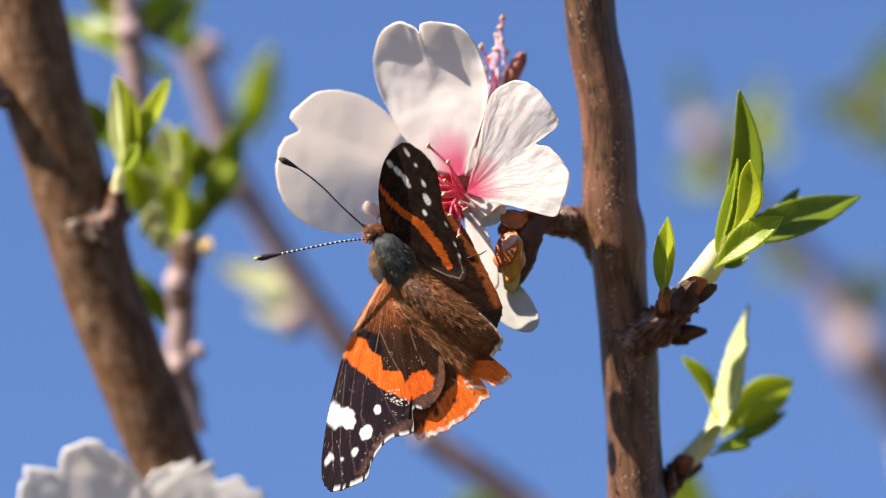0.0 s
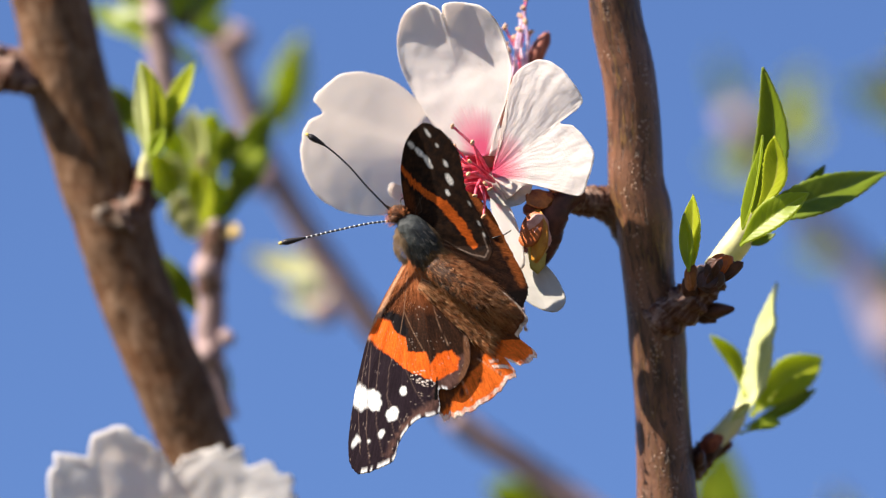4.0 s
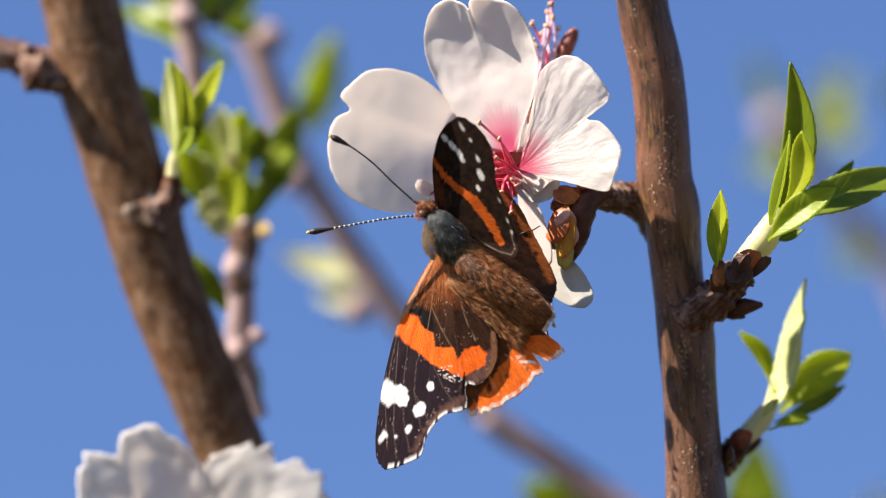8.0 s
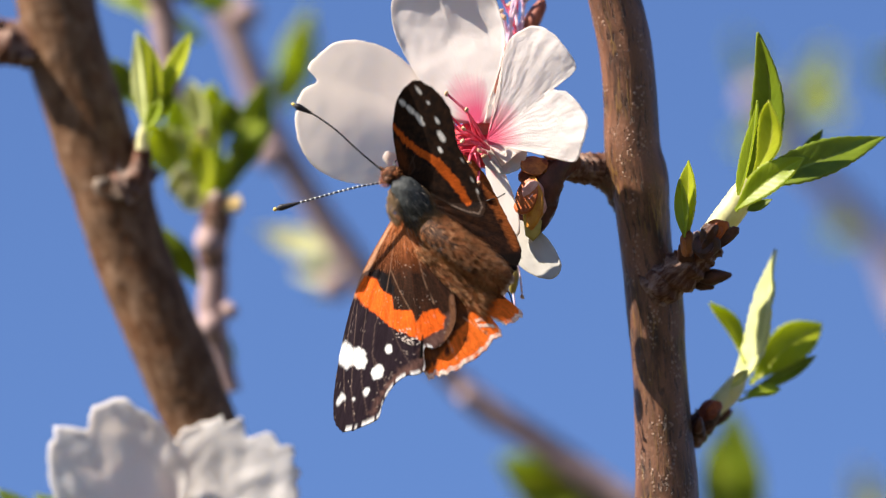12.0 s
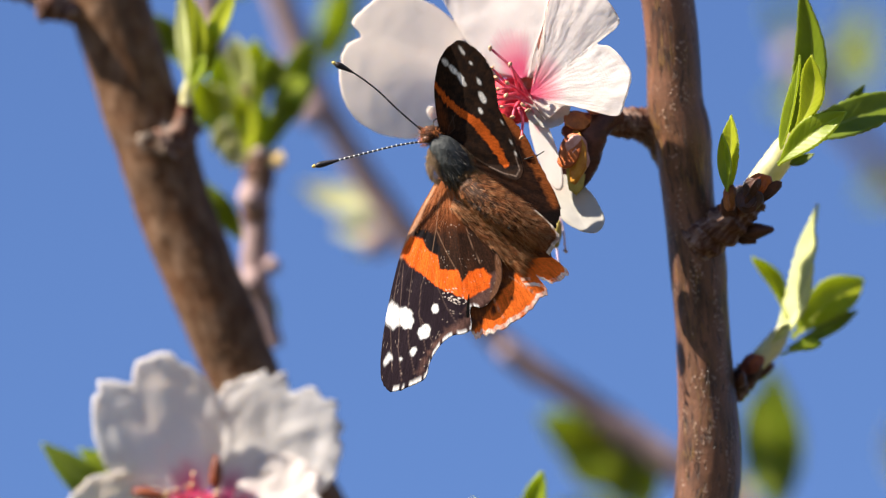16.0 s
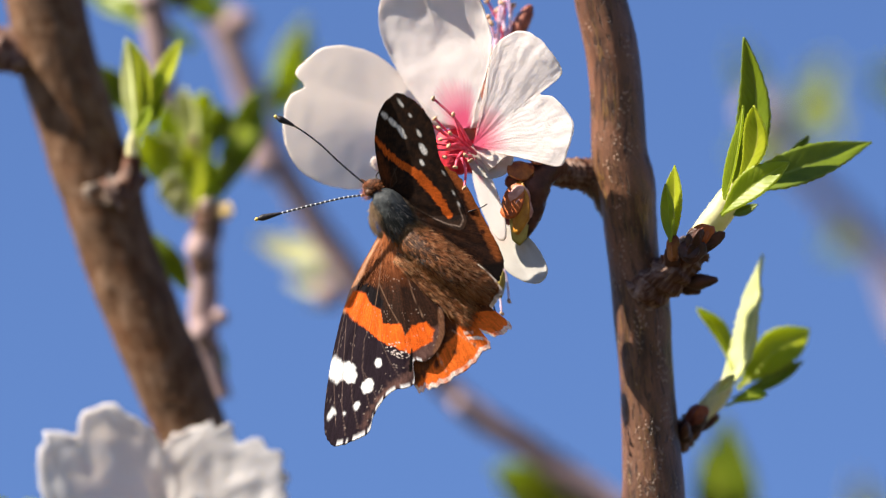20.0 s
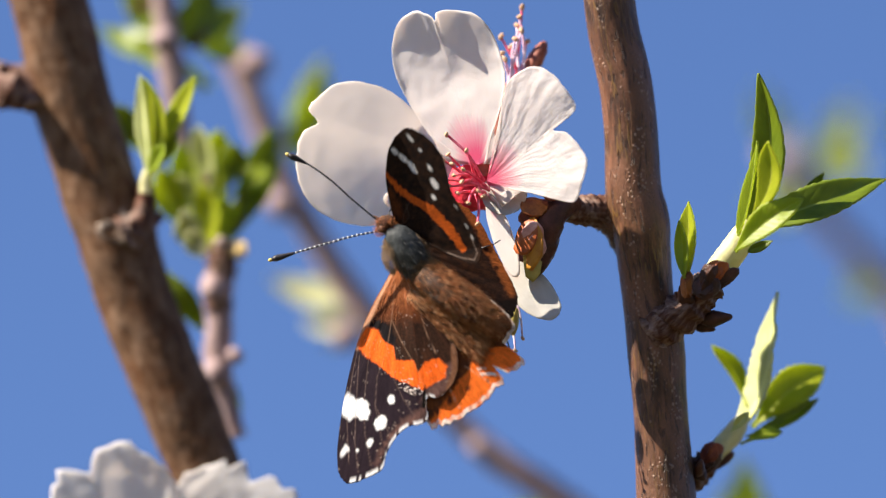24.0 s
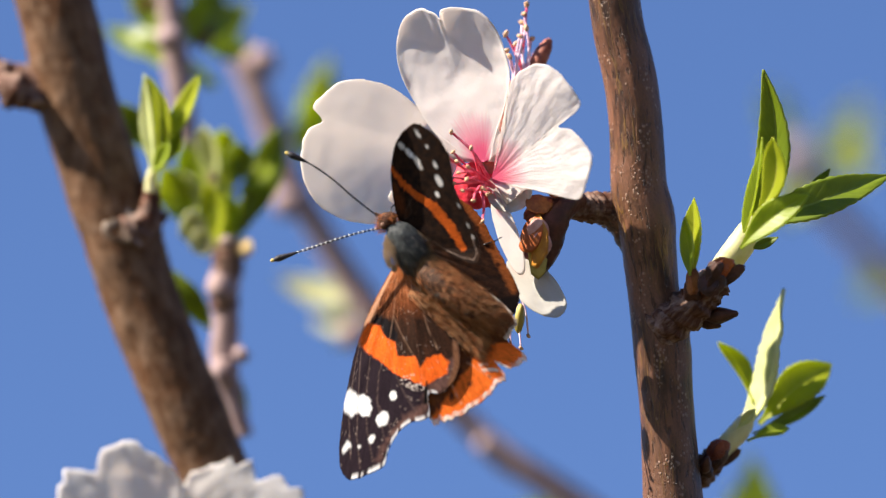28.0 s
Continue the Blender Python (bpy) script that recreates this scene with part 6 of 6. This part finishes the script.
    for name_of, line in (("antenna", [(-3.51, -1.20, 4.20), (-7.02, -1.60, 7.25), (-9.92, -1.80, 10.00), (-12.82, -1.90, 12.14), (-15.73, -2.00, 13.66)]),
                          ("antenna", [(-3.36, -1.40, 3.05), (-6.87, -1.40, 2.44), (-10.69, -1.20, 1.45), (-14.50, -0.90, 0.38), (-18.40, -0.60, -0.69)])):
        origin = Vector(line[0])
        pts = spline([tuple(Vector(p) - origin) for p in line], 12)
        n = len(pts)
        stem = part("antenna", tube([(*p, 0.125) for p in pts[:40]], 8, 1), CHITIN, ob, "black antenna ringed with white, clubbed")
        stem.location = origin / 1000
        feelers.append(stem)
        ring = 0.16 if len(feelers) == 2 else 0.135
        for k in range(3, 38, 2):
            a, b = Vector(pts[k]), Vector(pts[k]).lerp(Vector(pts[k + 1]), 0.55 if len(feelers) == 2 else 0.3)
            part("ring", tube([(*a, ring), (*b, ring)], 8, 1), CHITIN_WHITE if len(feelers) == 2 else CHITIN_GREY, stem)
        part("club", tube([(*pts[38], 0.17), (*pts[41], 0.30), (*pts[44], 0.42), (*pts[46], 0.42), (*pts[48], 0.12)], 10, 4), CHITIN, stem, "black club")
        part("club_tip", lump(Vector(pts[48]), (0.26, 0.26, 0.34), Vector(pts[48]) - Vector(pts[45]), 0.1, 6, 8), CLUB_TIP, stem, "yellow club tip")
    for line in ([(9.62, 0.80, 0.23), (10.69, 0.40, 0.53), (11.76, 0.60, 0.84), (12.67, 0.80, 1.37)], [(-1.53, 0.50, 4.20), (-2.29, 1.50, 5.57), (-1.22, 2.60, 6.49), (-0.61, 3.20, 6.79)],
                 [(12.21, 0.50, -11.07), (13.13, 0.80, -12.21), (13.59, 1.40, -13.82), (13.74, 1.80, -14.89)]):
        part("leg", tube([(*p, 0.12 - 0.015 * k) for k, p in enumerate(line)], 7, 5), CHITIN, ob, "thin dark leg")

    def on(a, b, r, out):
        def pick():
            t, g = rnd.random(), rnd.uniform(0, 2 * math.pi)
            way = Vector((math.cos(g) * 0.75, -abs(math.sin(g)), math.sin(g * 1.7) * 0.75)).normalized()
            return Vector(a).lerp(Vector(b), t) + way * r * math.sin(math.pi * (0.15 + 0.7 * t)), way * out
        return pick

    part("hair", fur(on((-1.37, -1.00, 2.67), (1.98, -0.90, -2.82), 2.3, 0.35), 1800, 1.2, (0.5, 0, -0.75), 0.024, rnd), HAIR_GREY, thorax)
    part("hair", fur(on((-2.14, -0.90, 2.21), (-1.07, -0.90, -2.06), 1.7, 0.7), 2600, 0.8, (0.0, -0.05, -0.6), 0.024, rnd), HAIR_TAN, thorax)
    part("hair", fur(on((1.15, -1.00, -1.15), (3.44, -1.00, -3.89), 2.0, 0.5), 1000, 1.8, (0.6, 0, -0.6), 0.026, rnd), HAIR_OLIVE, thorax)
    def rim_of_thorax():
        t, g = rnd.random(), rnd.choice((0.0, math.pi)) + rnd.gauss(0, 0.3)
        way = Vector((math.cos(g) * 0.85, -0.25, math.cos(g) * 0.5))
        return Vector((-1.68, -1.00, 2.67)).lerp(Vector((1.68, -1.00, -1.91)), t) + way * 2.2 * math.sin(math.pi * (0.18 + 0.64 * t)), way * 0.5

    part("hair", fur(on((-1.37, -1.00, 2.67), (1.98, -0.90, -2.82), 2.35, 0.35), 240, 1.5, (0.5, 0, -0.75), 0.026, rnd), HAIR_SLATE, thorax)
    part("hair", fur(rim_of_thorax, 1800, 1.0, (0.25, -0.1, -0.5), 0.022, rnd), HAIR_TAN, thorax)
    part("hair", fur(on((-3.51, -1.00, 4.05), (-1.98, -1.00, 3.05), 1.2, 0.9), 260, 1.1, (-0.3, -0.1, 0.1), 0.028, rnd), HAIR_BROWN, head)
    def flank():
        t, g = rnd.random(), rnd.uniform(0.1, 0.9)
        spot = Vector((2.2, -1.6, -3.2)).lerp(Vector((9.6, -3.6, -8.6)), t)
        way = Vector((-0.62 * g, -0.75, -0.78 * g)).normalized()
        return spot + way * np.interp(t, [0, 0.3, 0.8, 1], [1.7, 2.15, 1.9, 1.4]), way * 0.3

    part("hair", fur(flank, 1500, 1.3, (0.75, 0, -0.5), 0.040, rnd), HAIR_BLACK, abdomen, "black and slate hairs along the flank")
    part("hair", fur(flank, 260, 1.3, (0.75, 0, -0.5), 0.030, rnd), HAIR_SLATE, abdomen)

    def around_abdomen():
        t, g = rnd.random(), rnd.uniform(0, math.pi)
        spot = Vector((1.68, -1.40, -2.52)).lerp(Vector((12.21, -3.90, -10.31)), t)
        spot.y -= 0.5 * math.sin(math.pi * t)
        way = Vector((0.59 * math.cos(g), -math.sin(g), 0.81 * math.cos(g)))
        return spot + way * np.interp(t, [0, 0.25, 0.6, 0.85, 1], [1.75, 2.05, 1.9, 1.45, 0.8]), way * 0.35

    part("hair", fur(around_abdomen, 900, 2.0, (0.8, 0, -0.55), 0.034, rnd), HAIR_DARK, abdomen)
    part("hair", fur(around_abdomen, 2600, 1.9, (0.8, 0, -0.55), 0.028, rnd), HAIR_BROWN, abdomen)
    part("hair", fur(around_abdomen, 1200, 1.9, (0.8, -0.05, -0.55), 0.024, rnd), HAIR_GOLD, abdomen)

    def swept():
        t, w = rnd.random(), rnd.random()
        a = Vector((0.31, 0.00, -4.66)).lerp(Vector((9.92, 0.00, -10.92)), t) + Vector((-1.0, 0, -2.6)) * w * (0.6 + 0.8 * t)
        a.y = flat(a.x, a.z) + 0.1
        return a, Vector((0.35, -0.22, -0.3))

    part("hair", fur(swept, 1100, 2.9, (0.62, 0, -0.5), 0.044, rnd), HAIR_DARK, ob, "long dark hairs over the wing bases")
    part("hair", fur(swept, 2000, 2.9, (0.62, 0, -0.5), 0.030, rnd), HAIR_BROWN, ob, "long rust-brown hairs over the wing bases")
    part("hair", fur(swept, 2600, 2.6, (0.62, -0.05, -0.5), 0.026, rnd), HAIR_GOLD, ob, "long golden hairs over the wing bases")

    def along_costa():
        t = rnd.random()
        a = Vector((-1.53, 0.00, -1.53)).lerp(Vector((-6.11, 0.00, -8.78)), t) + Vector((rnd.uniform(0.1, 3.2), 0, 0)) * (0.4 + t)
        a.y = flat(a.x, a.z) - 0.05
        return a, Vector((-0.1, -0.12, -0.9))

    part("hair", fur(along_costa, 700, 0.8, (-0.2, 0, -0.8), 0.016, rnd), HAIR_BROWN, spread_fore, "golden scales along the wing's front edge")
    return ob, raised, spread_fore, spread_hind, feelers


insect, raised_wing, spread_wing, spread_under, feelers = butterfly()


FLY0 = (-3.3, -5.8, 4.0)
# The butterfly feeding, shifting its grip and its wings. Seconds; body right, up in mm and turn in degrees;
# spread wings right, up in mm; raised wing right at its tip, up in mm; turns of the two antennae in degrees.
SHIFTS = [
    (0.0, 0.14, -0.91, -1.0, 0.95, -0.56, 0.19, -0.98, 1.5, 3.9),
    (0.5, 0.13, -0.84, -0.9, 0.92, -0.43, 0.47, -0.65, -0.4, 2.8),
    (1.0, 0.03, -0.81, -1.1, 0.73, -0.46, -0.14, -0.70, 0.4, 3.4),
    (1.5, -0.01, -0.90, -1.1, 0.68, -0.50, -0.35, -0.76, 0.3, 3.6),
    (2.0, -0.04, -0.99, -1.4, 0.68, -0.48, -0.31, -0.82, 0.9, 3.3),
    (2.5, -0.06, -0.93, -1.2, 0.63, -0.43, -0.27, -0.75, 0.6, 3.3),
    (3.0, -0.06, -0.98, -1.1, 0.68, -0.47, -0.58, -0.94, -0.1, 3.0),
    (3.5, 0.04, -1.00, -1.4, 0.71, -0.48, -0.34, -0.97, 6.1, 3.1),
    (5.5, 0.05, -0.84, -1.1, 0.97, -0.52, 0.65, -0.76, 5.1, 5.4),
    (6.0, -0.00, -0.94, -1.0, 0.86, -0.48, 0.39, -0.64, 5.3, 4.7),
    (6.5, 0.07, -0.72, -0.9, 0.66, -0.60, 0.27, -0.68, 2.0, 8.0),
    (7.0, 0.12, -0.66, -0.6, 0.54, -0.46, 0.17, -0.63, 1.5, 5.3),
    (7.5, 0.12, -0.71, -0.8, 0.57, -0.48, 0.33, -0.56, 1.1, 5.2),
    (8.0, 0.24, -0.79, -1.0, 0.65, -0.53, 0.65, -0.56, 1.5, 6.3),
    (8.5, 0.24, -0.68, -1.0, 0.91, -0.42, 1.56, -0.28, 0.7, 5.1),
    (9.0, 0.22, -0.70, -1.1, 0.50, -0.53, 0.37, -0.51, 3.2, 7.3),
    (9.5, 0.12, -0.85, -0.5, 0.74, -0.45, 0.43, -0.63, -1.3, 5.0),
    (10.0, -0.03, -0.62, 0.1, 0.48, -0.38, 0.50, -0.46, 0.8, 5.3),
    (10.5, -0.35, -0.22, -0.1, 0.13, -0.22, 0.07, -0.37, 3.5, 3.5),
    (11.0, 0.00, -0.00, 0.0, 0.00, -0.00, 0.01, -0.00, 0.0, 0.0),
    (11.5, -0.25, -0.34, -0.9, -0.03, -0.18, -0.66, -0.30, 1.0, 1.8),
    (12.0, -0.08, -0.17, -0.3, -0.04, 0.00, -0.34, -0.20, -0.4, 0.6),
    (12.5, -0.19, -0.61, -0.8, 0.02, -0.20, -1.09, -0.61, -0.1, 1.0),
    (13.0, 0.00, -0.61, -1.0, 0.09, -0.18, -0.88, -0.43, -0.1, 1.7),
    (13.5, -0.13, -0.61, -1.8, -0.00, -0.19, -0.77, -0.41, 1.1, 2.1),
    (15.5, -0.80, -0.92, -1.3, 0.50, -0.15, -0.24, -0.26, 1.1, 1.8),
    (16.0, -0.72, -0.84, -0.9, 0.74, -0.15, 0.26, -0.25, 1.0, 2.3),
    (16.5, -0.65, -0.73, -0.6, 0.67, -0.12, 0.46, -0.08, 0.3, 1.9),
    (17.0, -0.84, -1.00, -1.0, 0.74, -0.16, 0.26, -0.28, 0.6, 1.8),
    (17.5, -1.14, -1.35, -1.2, 1.05, -0.22, 0.47, -0.45, -0.8, 2.3),
    (18.0, -0.68, -1.01, -1.2, 0.42, -0.26, -0.44, -0.25, 1.7, 2.5),
    (18.5, -0.70, -1.08, -1.0, 0.61, -0.29, -0.25, -0.32, 0.1, 2.1),
    (19.0, -0.62, -1.09, -1.2, 0.48, -0.22, -0.25, -0.20, 0.7, 2.5),
    (19.5, -0.62, -1.04, -1.0, 0.52, -0.26, -0.22, -0.25, 0.7, 2.5),
    (20.0, -0.69, -1.20, -1.2, 0.69, -0.27, -0.10, -0.27, 0.8, 2.8),
    (20.5, -0.91, -1.24, -1.5, 0.66, -0.25, -0.12, -0.32, 0.2, 2.1),
    (22.5, -0.71, -1.42, -1.4, 0.64, -0.31, -0.70, -0.27, -0.2, 1.3),
    (23.0, -1.00, -1.30, -1.6, 0.96, -0.27, 0.22, -0.16, -0.7, 1.4),
    (23.5, -0.66, -1.13, -1.3, 0.55, -0.18, -0.19, 0.18, -0.1, 0.2),
    (24.0, -0.65, -1.25, -1.5, 0.59, -0.23, -0.43, -0.18, 0.2, 0.9),
    (24.5, -0.62, -1.44, -1.7, 0.59, -0.26, -0.70, -0.23, 0.0, 1.1),
    (25.0, -0.76, -1.30, -1.2, 0.58, -0.26, -0.61, 0.07, 0.1, 0.3),
    (25.5, -0.85, -1.33, -1.6, 0.60, -0.27, -0.42, -0.17, 0.3, 0.6),
    (26.0, -0.73, -1.26, -1.9, 0.28, -0.21, -0.80, -0.09, 1.9, 0.6),
    (26.5, -0.82, -1.12, -2.1, 0.09, -0.18, -0.95, 0.21, 1.7, 1.0),
    (27.0, -0.71, -1.11, -1.5, 0.32, -0.13, -0.47, 0.36, 0.5, -0.3),
    (27.5, -0.90, -0.82, -1.0, 0.36, -0.01, 0.09, 0.36, -0.7, -1.4),
    (28.0, -1.13, -1.11, -1.4, 0.61, -0.10, 0.31, 0.23, -1.0, -0.8),
]


def motions():
    hinge = Vector((-0.61, 0.00, 3.05))
    walk(insect, [(t, BASE @ Matrix.Translation(((FLY0[0] + dx) / 1000, FOCUS + FLY0[1] / 1000, (FLY0[2] + dz) / 1000)) @ pose(0, 0, 0, 0, turn, 0))
                  for t, dx, dz, turn, *rest in SHIFTS])
    for blade in (spread_wing, spread_under):
        walk(blade, [(row[0], pose(row[4] / 1000, 0, row[5] / 1000)) for row in SHIFTS])
    walk(raised_wing, [(row[0], pose(hinge.x / 1000, 0, (hinge.z + row[7] * 0.6) / 1000, 0, math.degrees(row[6] / 10.5), 0)) for row in SHIFTS])
    for k, feeler in enumerate(feelers):
        at = feeler.location.copy()
        walk(feeler, [(row[0], pose(at.x, at.y, at.z, 0, row[8 + k], 0)) for row in SHIFTS])


motions()
